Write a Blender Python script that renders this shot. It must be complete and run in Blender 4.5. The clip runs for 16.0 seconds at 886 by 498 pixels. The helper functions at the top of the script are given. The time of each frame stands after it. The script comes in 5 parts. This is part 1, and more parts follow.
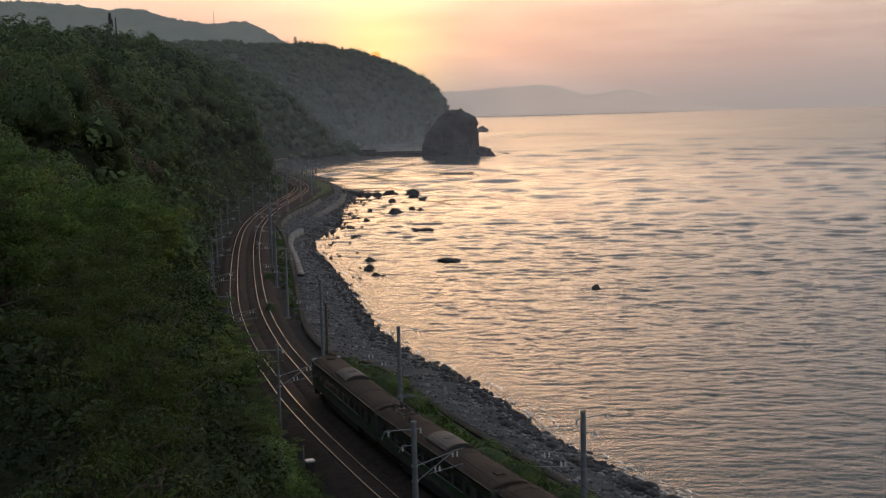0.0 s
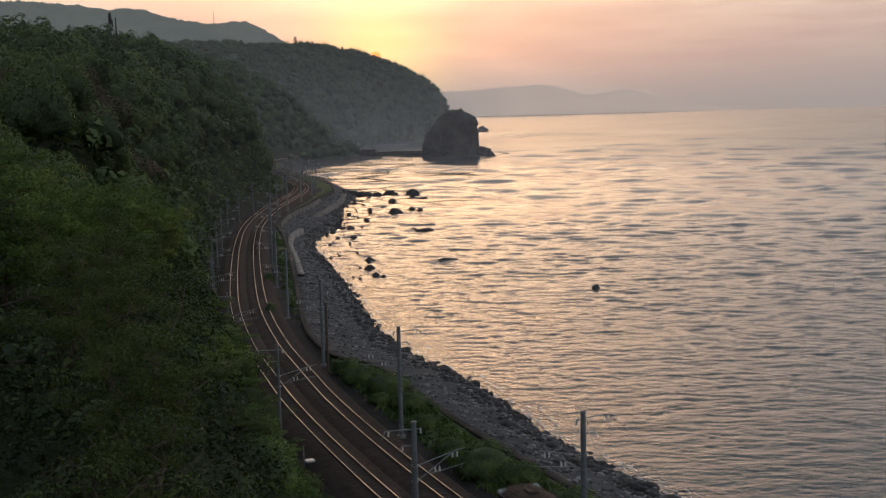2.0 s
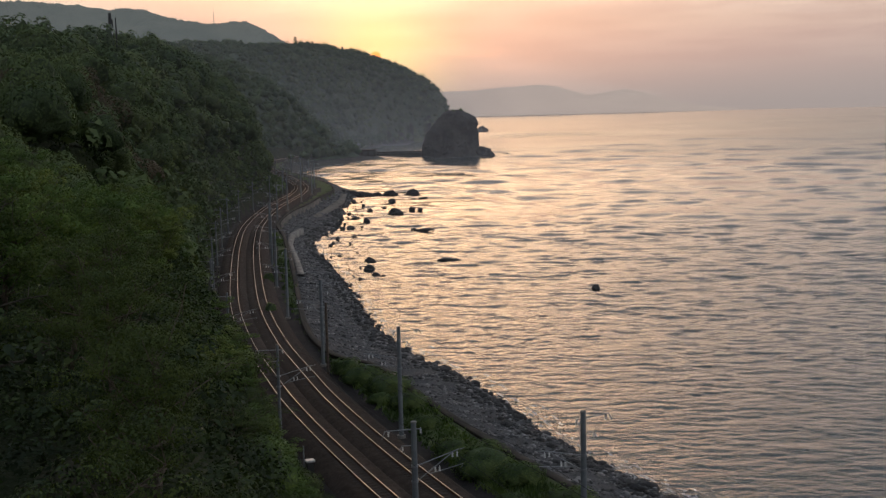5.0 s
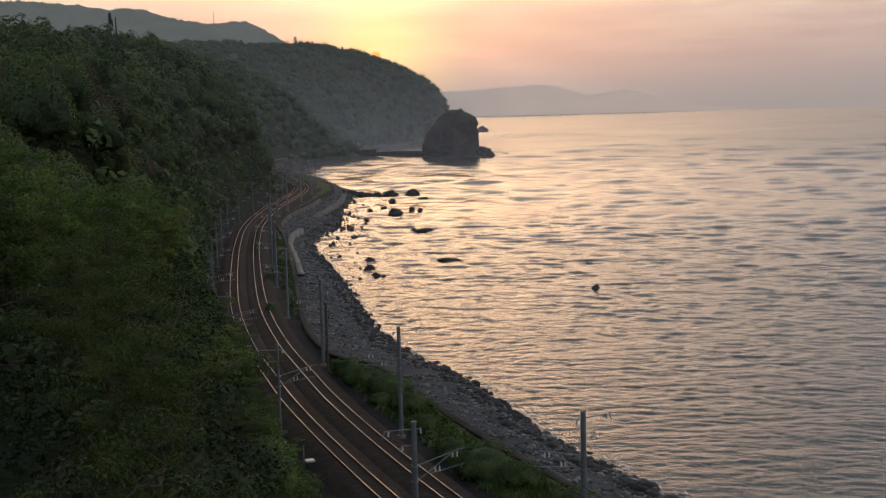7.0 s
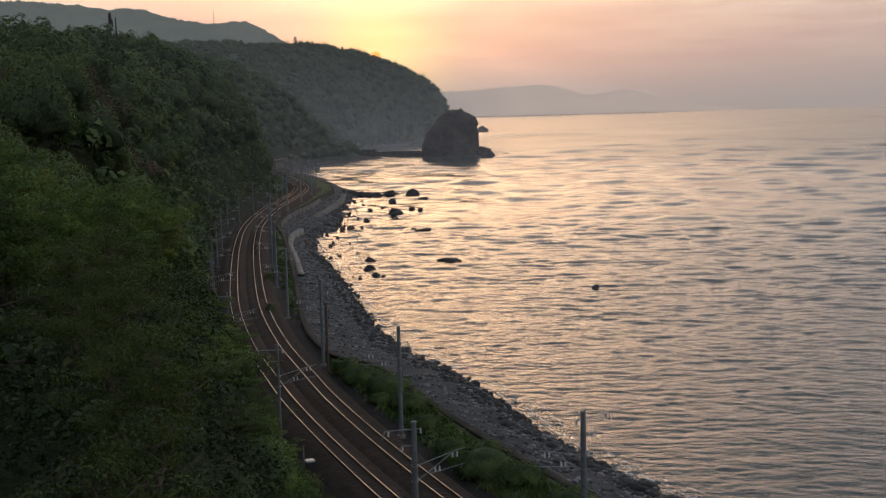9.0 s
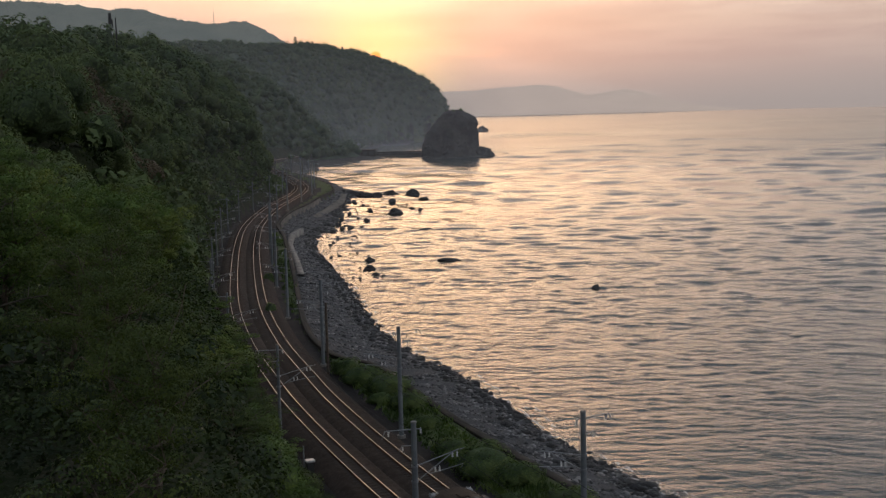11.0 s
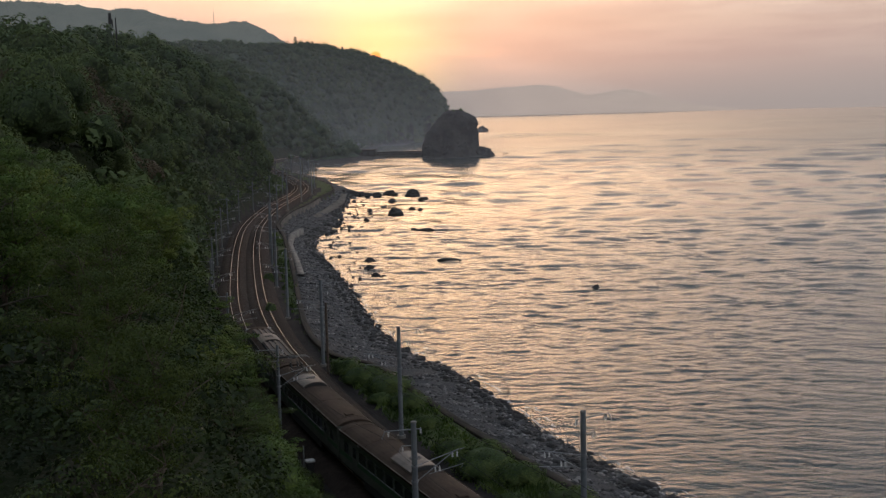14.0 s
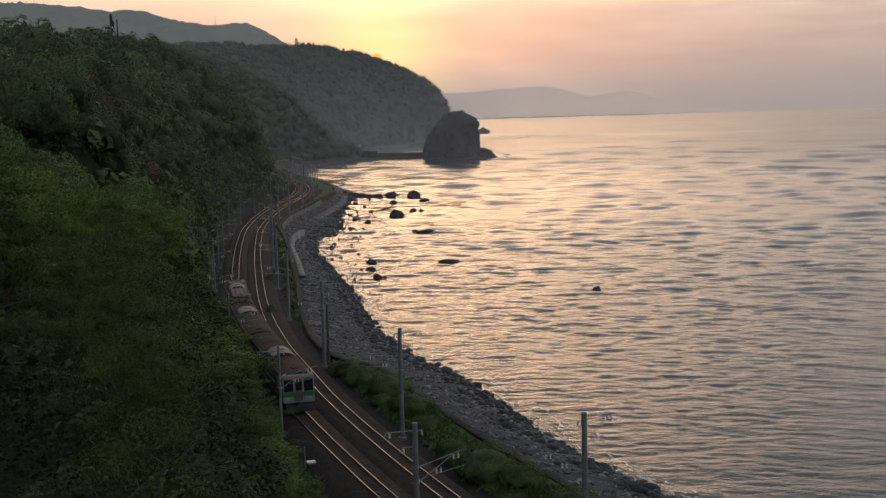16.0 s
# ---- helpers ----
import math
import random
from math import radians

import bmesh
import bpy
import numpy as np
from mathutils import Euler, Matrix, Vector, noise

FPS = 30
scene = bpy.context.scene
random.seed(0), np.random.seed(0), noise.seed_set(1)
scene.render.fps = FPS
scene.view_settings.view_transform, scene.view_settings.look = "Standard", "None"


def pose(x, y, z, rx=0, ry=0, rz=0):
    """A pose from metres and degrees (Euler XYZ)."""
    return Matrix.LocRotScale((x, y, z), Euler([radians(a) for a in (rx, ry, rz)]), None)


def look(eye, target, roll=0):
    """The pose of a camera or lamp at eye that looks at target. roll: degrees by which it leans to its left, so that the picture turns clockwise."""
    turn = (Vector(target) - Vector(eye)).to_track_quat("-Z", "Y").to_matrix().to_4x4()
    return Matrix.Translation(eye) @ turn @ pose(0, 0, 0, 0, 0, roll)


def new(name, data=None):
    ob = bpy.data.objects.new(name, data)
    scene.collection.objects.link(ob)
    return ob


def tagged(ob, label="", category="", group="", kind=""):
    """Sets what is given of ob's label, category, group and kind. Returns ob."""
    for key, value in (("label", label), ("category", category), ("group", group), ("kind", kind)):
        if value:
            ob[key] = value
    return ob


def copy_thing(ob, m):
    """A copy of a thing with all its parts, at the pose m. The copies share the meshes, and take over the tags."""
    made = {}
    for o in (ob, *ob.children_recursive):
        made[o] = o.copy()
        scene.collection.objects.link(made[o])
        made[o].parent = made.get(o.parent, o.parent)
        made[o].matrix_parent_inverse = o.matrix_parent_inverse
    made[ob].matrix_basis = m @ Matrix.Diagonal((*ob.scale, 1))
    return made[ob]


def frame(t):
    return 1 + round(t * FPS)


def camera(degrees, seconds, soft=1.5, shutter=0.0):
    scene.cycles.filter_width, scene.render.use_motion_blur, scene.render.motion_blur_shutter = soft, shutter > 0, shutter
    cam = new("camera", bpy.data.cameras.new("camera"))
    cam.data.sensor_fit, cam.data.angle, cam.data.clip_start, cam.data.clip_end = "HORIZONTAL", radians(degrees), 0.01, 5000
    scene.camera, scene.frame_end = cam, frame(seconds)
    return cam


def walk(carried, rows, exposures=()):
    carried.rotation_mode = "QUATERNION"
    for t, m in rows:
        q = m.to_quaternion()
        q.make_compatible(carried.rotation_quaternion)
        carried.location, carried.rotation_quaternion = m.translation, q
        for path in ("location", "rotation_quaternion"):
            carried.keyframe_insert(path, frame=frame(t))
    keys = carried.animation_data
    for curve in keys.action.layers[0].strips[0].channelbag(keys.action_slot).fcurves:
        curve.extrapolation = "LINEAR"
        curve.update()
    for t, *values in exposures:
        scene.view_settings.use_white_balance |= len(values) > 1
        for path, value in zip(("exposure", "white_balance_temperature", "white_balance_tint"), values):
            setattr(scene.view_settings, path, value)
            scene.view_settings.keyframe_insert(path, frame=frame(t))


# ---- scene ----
cam = camera(40.59, 16.0, soft=1.3, shutter=0.5)
EYE = (0.0, 0.0, 26.2)


def aim(yaw=0.0, pitch=-6.643, lean=-1.432):
    """Camera pose by degrees: yaw to the left, pitch upwards, lean to its left."""
    way = Vector((-math.sin(radians(yaw)) * math.cos(radians(pitch)),
                  math.cos(radians(yaw)) * math.cos(radians(pitch)), math.sin(radians(pitch))))
    return look(EYE, Vector(EYE) + way * 100, lean)


# a tripod, nudged a little in the last second
walk(cam, [(0.0, aim()), (15.0, aim()), (15.25, aim(0.018, -6.633)), (15.5, aim(0.050, -6.610)),
           (15.75, aim(0.054, -6.590)), (16.0, aim(0.054, -6.570))])

# ---------------------------------------------------------------- world and light
SUN_AZ, SUN_EL = -2.95, 2.56      # degrees right of north, and up
sun_dir = Vector((math.sin(radians(SUN_AZ)) * math.cos(radians(SUN_EL)),
                  math.cos(radians(SUN_AZ)) * math.cos(radians(SUN_EL)), math.sin(radians(SUN_EL))))


class Tree:
    """Short writing for node trees."""

    def __init__(self, nt):
        self.nt = nt
        self.nt.nodes.clear()

    def add(self, kind):
        return self.nt.nodes.new(kind)

    def put(self, socket, value):
        if isinstance(value, bpy.types.NodeSocket):
            self.nt.links.new(value, socket)
        elif value is not None:
            socket.default_value = value

    def math(self, op, a, b=None, c=None, clamp=False):
        n = self.add("ShaderNodeMath")
        n.operation, n.use_clamp = op, clamp
        for s, v in zip(n.inputs, (a, b, c)):
            self.put(s, v)
        return n.outputs[0]

    def mix(self, fac, a, b, blend="MIX"):
        n = self.add("ShaderNodeMix")
        n.data_type, n.blend_type = "RGBA", blend
        self.put(n.inputs[0], fac), self.put(n.inputs[6], a), self.put(n.inputs[7], b)
        return n.outputs[2]

    def ramp(self, fac, *stops):
        n = self.add("ShaderNodeValToRGB")
        self.put(n.inputs[0], fac)
        while len(n.color_ramp.elements) < len(stops):
            n.color_ramp.elements.new(0.5)
        for e, (pos, col) in zip(n.color_ramp.elements, stops):
            e.position, e.color = pos, (*col, 1) if len(col) == 3 else col
        return n.outputs[0]

    def span(self, value, a, b, c=0.0, d=1.0):
        n = self.add("ShaderNodeMapRange")
        n.clamp, n.interpolation_type = True, "SMOOTHSTEP"
        for s, v in zip(n.inputs, (value, a, b, c, d)):
            self.put(s, v)
        return n.outputs[0]

    def noise(self, vec, scale, detail=4.0, rough=0.55, out=0):
        n = self.add("ShaderNodeTexNoise")
        self.put(n.inputs["Vector"], vec)
        n.inputs["Scale"].default_value, n.inputs["Detail"].default_value = scale, detail
        n.inputs["Roughness"].default_value = rough
        return n.outputs[out]

    def mapped(self, vec, scale=(1, 1, 1), rot=(0, 0, 0)):
        n = self.add("ShaderNodeMapping")
        self.put(n.inputs[0], vec)
        n.inputs["Scale"].default_value, n.inputs["Rotation"].default_value = scale, [radians(a) for a in rot]
        return n.outputs[0]


def make_world():
    world = bpy.data.worlds.new("dusk_sky")
    world.use_nodes = True
    scene.world = world
    t = Tree(world.node_tree)
    way = t.add("ShaderNodeTexCoord").outputs["Generated"]
    sky = t.add("ShaderNodeTexSky")
    sky.sky_type, sky.sun_disc = "NISHITA", False
    sky.sun_elevation, sky.sun_rotation = radians(SUN_EL), radians(SUN_AZ)
    sky.air_density, sky.dust_density, sky.ozone_density = 1.6, 4.0, 1.5
    part_ = t.add("ShaderNodeSeparateXYZ")
    t.put(part_.inputs[0], way)
    up = part_.outputs[2]
    dot = t.add("ShaderNodeVectorMath")
    dot.operation = "DOT_PRODUCT"
    t.put(dot.inputs[0], way)
    dot.inputs[1].default_value = sun_dir
    near_sun = t.math("MAXIMUM", dot.outputs["Value"], 0.0)
    # haze: grey-pink at the horizon, peach above it, blue-grey dusk overhead
    veil = t.ramp(up, (0.0, (0.468, 0.392, 0.360)), (0.02, (0.50, 0.415, 0.380)), (0.055, (0.645, 0.515, 0.460)), (0.085, (0.79, 0.635, 0.545)),
                  (0.14, (0.70, 0.60, 0.545)), (0.35, (0.66, 0.64, 0.68)), (0.7, (0.50, 0.56, 0.64)), (1.0, (0.42, 0.49, 0.60)))
    # away from the sunset the haze grows dimmer and bluer
    away = t.span(dot.outputs["Value"], 0.93, -0.6)
    veil = t.mix(away, veil, t.mix(0.55, veil, (0.42, 0.44, 0.50, 1)))
    # long thin cloud bands
    flat = t.mapped(way, (4.0, 4.0, 34.0), (0, 14, 0))
    bands = t.noise(flat, 2.2, 5.0, 0.55)
    bands = t.span(bands, 0.36, 0.66)
    bands = t.math("MULTIPLY", bands, t.span(up, 0.015, 0.06))
    veil = t.mix(t.math("MULTIPLY", bands, 0.50), veil, t.mix(1.0, veil, (0.72, 0.68, 0.74, 1), "MULTIPLY"))
    # a mauve bank of cloud right of the sunset, and a fan of pink streaks under it
    ahead = t.math("MAXIMUM", part_.outputs[1], 0.05)
    u, v = t.math("DIVIDE", part_.outputs[0], ahead), t.math("DIVIDE", up, ahead)
    wisp = t.math("SUBTRACT", t.noise(t.mapped(way, (9.0, 9.0, 60.0), (0, 10, 0)), 1.6, 5.0, 0.6), 0.5)
    edge = t.math("ADD", 0.080, t.math("MULTIPLY", wisp, 0.040))
    foot = t.math("ADD", t.math("MULTIPLY", t.math("ADD", u, 0.03), -0.36), t.math("ADD", 0.076, t.math("MULTIPLY", wisp, 0.050)))
    bank = t.math("MULTIPLY", t.span(t.math("SUBTRACT", edge, v), -0.006, 0.012), t.span(t.math("SUBTRACT", v, foot), -0.008, 0.010))
    bank = t.math("MULTIPLY", bank, t.span(u, -0.085, 0.02))
    veil = t.mix(t.math("MULTIPLY", bank, 0.45), veil, t.mix(1.0, veil, (0.86, 0.81, 0.80, 1), "MULTIPLY"))
    across = t.math("DIVIDE", t.math("SUBTRACT", u, 0.025), 0.055)
    over = t.math("DIVIDE", t.math("SUBTRACT", v, t.math("SUBTRACT", 0.056, t.math("MULTIPLY", u, 0.22))), 0.012)
    streak = t.math("POWER", 2.718, t.math("MULTIPLY", t.math("ADD", t.math("MULTIPLY", across, across), t.math("MULTIPLY", over, over)), -1.0))
    streak = t.math("MULTIPLY", streak, t.span(wisp, -0.12, 0.10, 0.25, 1.0))
    veil = t.mix(1.0, veil, t.mix(1.0, (0.24, 0.075, 0.01, 1), streak, "MULTIPLY"), "ADD")
    wide = t.math("POWER", near_sun, 60.0)
    tight = t.math("POWER", near_sun, 850.0)
    high = t.span(up, 0.075, 0.17)
    broad = t.math("MULTIPLY", t.math("POWER", near_sun, 15.0), t.math("MULTIPLY", high, 0.80))
    core = t.math("MULTIPLY", t.math("POWER", near_sun, 45.0), t.math("MULTIPLY", high, 2.2))
    lit = t.mix(1.0, veil, t.mix(1.0, (0.10, 0.085, 0.05, 1), wide, "MULTIPLY"), "ADD")
    lit = t.mix(1.0, lit, t.mix(1.0, (1.50, 1.02, 0.64, 1), broad, "MULTIPLY"), "ADD")
    lit = t.mix(1.0, lit, t.mix(1.0, (1.72, 0.92, 0.38, 1), core, "MULTIPLY"), "ADD")
    lit = t.mix(1.0, lit, t.mix(1.0, (0.56, 0.40, -0.30, 1), tight, "MULTIPLY"), "ADD")
    # the sun itself, a red ball in the haze on the ridge
    ball = t.span(dot.outputs["Value"], math.cos(radians(0.27)), math.cos(radians(0.20)))
    lit = t.mix(ball, lit, (2.4, 0.62, 0.16, 1))
    both = t.mix(1.0, lit, t.mix(1.0, sky.outputs[0], (0.05, 0.05, 0.05, 1), "MULTIPLY"), "ADD")
    both = t.mix(1.0, both, (0.935, 0.995, 1.035, 1), "MULTIPLY")
    bg = t.add("ShaderNodeBackground")
    t.put(bg.inputs[0], both)
    bg.inputs[1].default_value = 0.93
    t.put(t.add("ShaderNodeOutputWorld").inputs[0], bg.outputs[0])


make_world()
sun_data = bpy.data.lights.new("sun", "SUN")
sun_data.energy, sun_data.angle, sun_data.color = 0.8, radians(0.6), (1.0, 0.55, 0.26)
sun = new("sun", sun_data)
low_sun = Vector((sun_dir.x, sun_dir.y, math.tan(radians(1.6))))
sun.matrix_basis = look(low_sun * 900, (0, 0, 0))
scene.view_settings.exposure = 0.0


# ---------------------------------------------------------------- materials
def material(name):
    m = bpy.data.materials.new(name)
    m.use_nodes = True
    return m, Tree(m.node_tree)


def finish(t, shader):
    t.put(t.add("ShaderNodeOutputMaterial").inputs[0], shader)


def principled(t, colour, rough=0.6, metal=0.0, bump=None, strength=0.4, distance=0.05, **more):
    p = t.add("ShaderNodeBsdfPrincipled")
    t.put(p.inputs["Base Color"], colour), t.put(p.inputs["Roughness"], rough), t.put(p.inputs["Metallic"], metal)
    for key, value in more.items():
        t.put(p.inputs[key.replace("_", " ")], value)
    if bump is not None:
        b = t.add("ShaderNodeBump")
        b.inputs["Strength"].default_value, b.inputs["Distance"].default_value = strength, distance
        t.put(b.inputs["Height"], bump)
        t.put(p.inputs["Normal"], b.outputs[0])
    return p.outputs[0]


def surface(name, dark, light, scale=1.0, rough=0.7, metal=0.0, fine=12.0, strength=0.4, distance=0.03, stain=None, island=0.0):
    """A worn surface: two colours mixed by coarse noise, fine grain, and relief."""
    m, t = material(name)
    at = t.add("ShaderNodeTexCoord").outputs["Object"]
    big = t.noise(at, scale, 5.0, 0.6)
    grain = t.noise(at, scale * fine, 4.0, 0.6)
    mixed = t.span(t.math("ADD", t.math("MULTIPLY", big, 0.65), t.math("MULTIPLY", grain, 0.35)), 0.32, 0.68)
    col = t.mix(mixed, (*dark, 1), (*light, 1))
    if stain:
        spots = t.span(t.noise(t.mapped(at, (1, 1, 0.25)), scale * 2.3, 6.0, 0.7), 0.52, 0.7)
        col = t.mix(t.math("MULTIPLY", spots, 0.7), col, (*stain, 1))
    if island:
        r = t.add("ShaderNodeNewGeometry").outputs["Random Per Island"]
        tone = t.span(r, 0.0, 1.0, 1 - island, 1 + island)
        grey = t.add("ShaderNodeCombineColor")
        for s in grey.inputs:
            t.put(s, tone)
        col = t.mix(1.0, col, grey.outputs[0], "MULTIPLY")
    finish(t, principled(t, col, rough, metal, grain, strength, distance, Specular_IOR_Level=0.12 if rough > 0.8 else 0.5))
    return m


def plain(name, colour, rough=0.5, metal=0.0, **more):
    m, t = material(name)
    at = t.add("ShaderNodeTexCoord").outputs["Object"]
    g = t.noise(at, 6.0, 4.0, 0.6)
    col = t.mix(t.span(g, 0.3, 0.7), (*[c * 0.8 for c in colour], 1), (*[min(1, c * 1.15) for c in colour], 1))
    finish(t, principled(t, col, t.span(g, 0.2, 0.8, rough * 0.85, min(1.0, rough * 1.15)), metal, **more))
    return m


def foliage(name, dark, mid, light, patch=0.12, through_=0.35, own_share=0.3, relief=None, shade=0.55):
    """Leaves: each one of its own tone, drifts of lighter and darker growth, light shining through; relief hollows get
    painted shade.
    """
    m, t = material(name)
    g = t.add("ShaderNodeNewGeometry")
    at = t.add("ShaderNodeTexCoord").outputs["Object"]
    own = g.outputs["Random Per Island"]
    drift = t.span(t.noise(at, patch, 4.0, 0.6), 0.3, 0.7)
    crown = t.span(t.noise(at, 0.17, 2.0, 0.5), 0.35, 0.65)
    tone = t.math("ADD", t.math("MULTIPLY", own, own_share), t.math("ADD", t.math("MULTIPLY", drift, 0.58 - own_share * 0.5), t.math("MULTIPLY", crown, 0.42 - own_share * 0.5)))
    crown_tone = t.add("ShaderNodeAttribute")
    crown_tone.attribute_name = "tone"
    tone = t.math("ADD", tone, t.math("MULTIPLY", crown_tone.outputs["Fac"], 0.42), clamp=True)
    col = t.ramp(tone, (0.1, dark), (0.5, mid), (0.92, light))
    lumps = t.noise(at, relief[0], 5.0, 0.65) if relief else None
    # shade between leaves painted in: colour darkened where the relief noise dips
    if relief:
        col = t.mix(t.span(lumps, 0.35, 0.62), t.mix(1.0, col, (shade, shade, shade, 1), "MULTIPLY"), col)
    solid = principled(t, col, 0.7, 0.0, lumps, 1.0, relief[1] if relief else 0.0, Specular_IOR_Level=0.3)
    glow = t.add("ShaderNodeBsdfTranslucent")
    t.put(glow.inputs[0], t.mix(1.0, col, (1.0, 1.0, 0.45, 1), "MULTIPLY"))
    mixed = t.add("ShaderNodeMixShader")
    mixed.inputs[0].default_value = through_
    t.put(mixed.inputs[1], solid), t.put(mixed.inputs[2], glow.outputs[0])
    finish(t, mixed.outputs[0])
    return m


def water_material():
    m, t = material("sea_water")
    at = t.add("ShaderNodeTexCoord").outputs["Object"]
    long_ = t.mapped(at, (0.40, 1.25, 1.0), (0, 0, -14))
    a = t.noise(long_, 0.75, 3.0, 0.6)
    c = t.noise(t.mapped(at, (0.38, 1.0, 1.0), (0, 0, -11)), 0.30, 2.0, 0.55)
    b = t.noise(t.mapped(at, (0.5, 1.3, 1.0), (0, 0, 17)), 1.5, 4.0, 0.6)
    out_ = t.add("ShaderNodeVectorMath")
    out_.operation = "LENGTH"
    t.put(out_.inputs[0], at)
    far = out_.outputs["Value"]
    fine = t.span(far, 120.0, 420.0, 0.9, 0.2)
    ripple = t.math("ADD", t.math("MULTIPLY", a, 0.52), t.math("ADD", t.math("MULTIPLY", b, 0.14), t.math("MULTIPLY", c, 0.8)))
    height = t.math("MULTIPLY", ripple, fine)
    calm = t.noise(t.mapped(at, (0.35, 1.0, 1.0), (0, 0, -20)), 0.012, 4.0, 0.6)
    col = t.mix(calm, (0.022, 0.028, 0.030, 1), (0.038, 0.045, 0.046, 1))
    finish(t, principled(t, col, t.math("ADD", t.span(calm, 0.35, 0.65, 0.03, 0.055), t.span(far, 380.0, 900.0, 0.0, 0.17)), 0.0, height, 0.30, 1.0, IOR=1.333, Specular_IOR_Level=0.35))
    return m


M_WATER = water_material()
M_LEAF = foliage("broad_leaves", (0.050, 0.088, 0.020), (0.092, 0.147, 0.031), (0.168, 0.228, 0.047), 0.9, 0.20, 0.12)
# leaf colour with shade put into it, for the near hollow and embankment
M_LEAF_SHADED = foliage("shade_darkened_leaves", (0.030, 0.048, 0.011), (0.058, 0.082, 0.016), (0.108, 0.136, 0.028), 1.2, 0.20, 0.12)
# undergrowth colour kept dark to carry the shade beneath the trees
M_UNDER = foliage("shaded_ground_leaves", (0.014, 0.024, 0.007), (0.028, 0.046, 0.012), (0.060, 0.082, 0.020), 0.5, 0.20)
M_LEAF_OLIVE = foliage("olive_leaves", (0.068, 0.094, 0.022), (0.125, 0.160, 0.034), (0.215, 0.250, 0.052), 0.9, 0.20, 0.12)
M_WOODS = foliage("hillside_leaves", (0.052, 0.080, 0.030), (0.080, 0.114, 0.040), (0.118, 0.150, 0.050), 0.03, 0.18, 0.12)
# crown interior: darker than the outer leaves, gap shade put into the colour
M_CROWN = foliage("hillside_inner_leaves_shaded", (0.036, 0.056, 0.022), (0.056, 0.080, 0.029), (0.084, 0.106, 0.036), 0.03, 0.12, 0.08, (2.2, 0.35), 0.8)
M_FARCROWN = foliage("headland_crown_mass", (0.032, 0.054, 0.026), (0.050, 0.076, 0.036), (0.068, 0.096, 0.046), 0.02, 0.2, 0.12, (0.25, 0.3), 0.9)
M_DRY = foliage("brownish_thicket", (0.070, 0.056, 0.032), (0.118, 0.088, 0.052), (0.160, 0.118, 0.068), 0.05, 0.25, 0.2)
M_FARWOODS = foliage("headland_leaves", (0.040, 0.066, 0.030), (0.064, 0.098, 0.044), (0.090, 0.126, 0.056), 0.012, 0.3, 0.10)
M_MIDWOODS = foliage("bay_slope_leaves", (0.040, 0.066, 0.028), (0.064, 0.096, 0.040), (0.090, 0.124, 0.052), 0.02, 0.30, 0.12)
M_GRASS = foliage("verge_grass_blades", (0.030, 0.050, 0.014), (0.070, 0.112, 0.030), (0.148, 0.196, 0.056), 0.25, 0.35, 0.25)
M_SHRUB = foliage("verge_shrub_leaves", (0.034, 0.054, 0.018), (0.088, 0.132, 0.040), (0.185, 0.230, 0.074), 0.5, 0.35, 0.3)
# interiors of shrubs, likewise coloured darker for the shade in the gaps
M_LEAF_MASS = foliage("inner_leaves_shaded", (0.034, 0.058, 0.014), (0.060, 0.094, 0.020), (0.105, 0.145, 0.030), 0.9, 0.12, 0.10, (14.0, 0.05), 0.8)
M_DARK_MASS = foliage("dark_inner_leaves_shaded", (0.020, 0.032, 0.008), (0.036, 0.052, 0.011), (0.066, 0.084, 0.018), 1.2, 0.12, 0.10, (14.0, 0.05), 0.8)
M_SHRUB_MASS = foliage("shrub_inner_leaves_shaded", (0.028, 0.046, 0.015), (0.068, 0.104, 0.032), (0.140, 0.178, 0.056), 0.5, 0.15, 0.10, (12.0, 0.06), 0.75)
M_BARK = surface("bark", (0.06, 0.045, 0.035), (0.16, 0.125, 0.095), 3.0, 0.9, fine=10, strength=0.8, distance=0.03)
M_TWIG = surface("dry_twigs", (0.035, 0.030, 0.022), (0.085, 0.070, 0.052), 3.0, 0.9)
M_SOIL = surface("hillside_undergrowth", (0.014, 0.022, 0.008), (0.034, 0.038, 0.018), 0.09, 0.95, fine=16, strength=0.9, distance=0.4, stain=(0.065, 0.052, 0.036))
M_TURF = surface("verge_turf", (0.035, 0.055, 0.018), (0.085, 0.105, 0.04), 0.35, 0.95, fine=14, strength=0.8, distance=0.12, stain=(0.11, 0.09, 0.06))
M_FORM = surface("dirty_trackside_gravel", (0.017, 0.0148, 0.0136), (0.036, 0.031, 0.028), 0.6, 0.95, fine=20, strength=0.8, distance=0.06, stain=(0.03, 0.026, 0.02))
M_BEACH = surface("grey_shingle", (0.042, 0.042, 0.043), (0.104, 0.101, 0.099), 0.5, 0.85, fine=8, strength=1.0, distance=0.25, stain=(0.08, 0.075, 0.07))
# far beach: wetness and shadow both put into a darker colour
M_FORESHORE = surface("wet_and_shaded_foreshore", (0.020, 0.019, 0.018), (0.060, 0.055, 0.050), 0.25, 0.85, fine=9, strength=1.0, distance=0.4)
M_SEABED = surface("seabed", (0.04, 0.045, 0.045), (0.08, 0.08, 0.075), 0.2, 0.9)
M_BALLAST = surface("rusty_ballast", (0.021, 0.0158, 0.0130), (0.050, 0.0365, 0.0290), 1.6, 0.92, fine=9, strength=1.0, distance=0.06, stain=(0.070, 0.050, 0.038))
M_RUST = surface("rusty_rail_web", (0.07, 0.038, 0.024), (0.15, 0.08, 0.05), 3.0, 0.85)
M_RAILTOP = plain("polished_rail_head", (0.36, 0.30, 0.255), 0.33, 1.0)
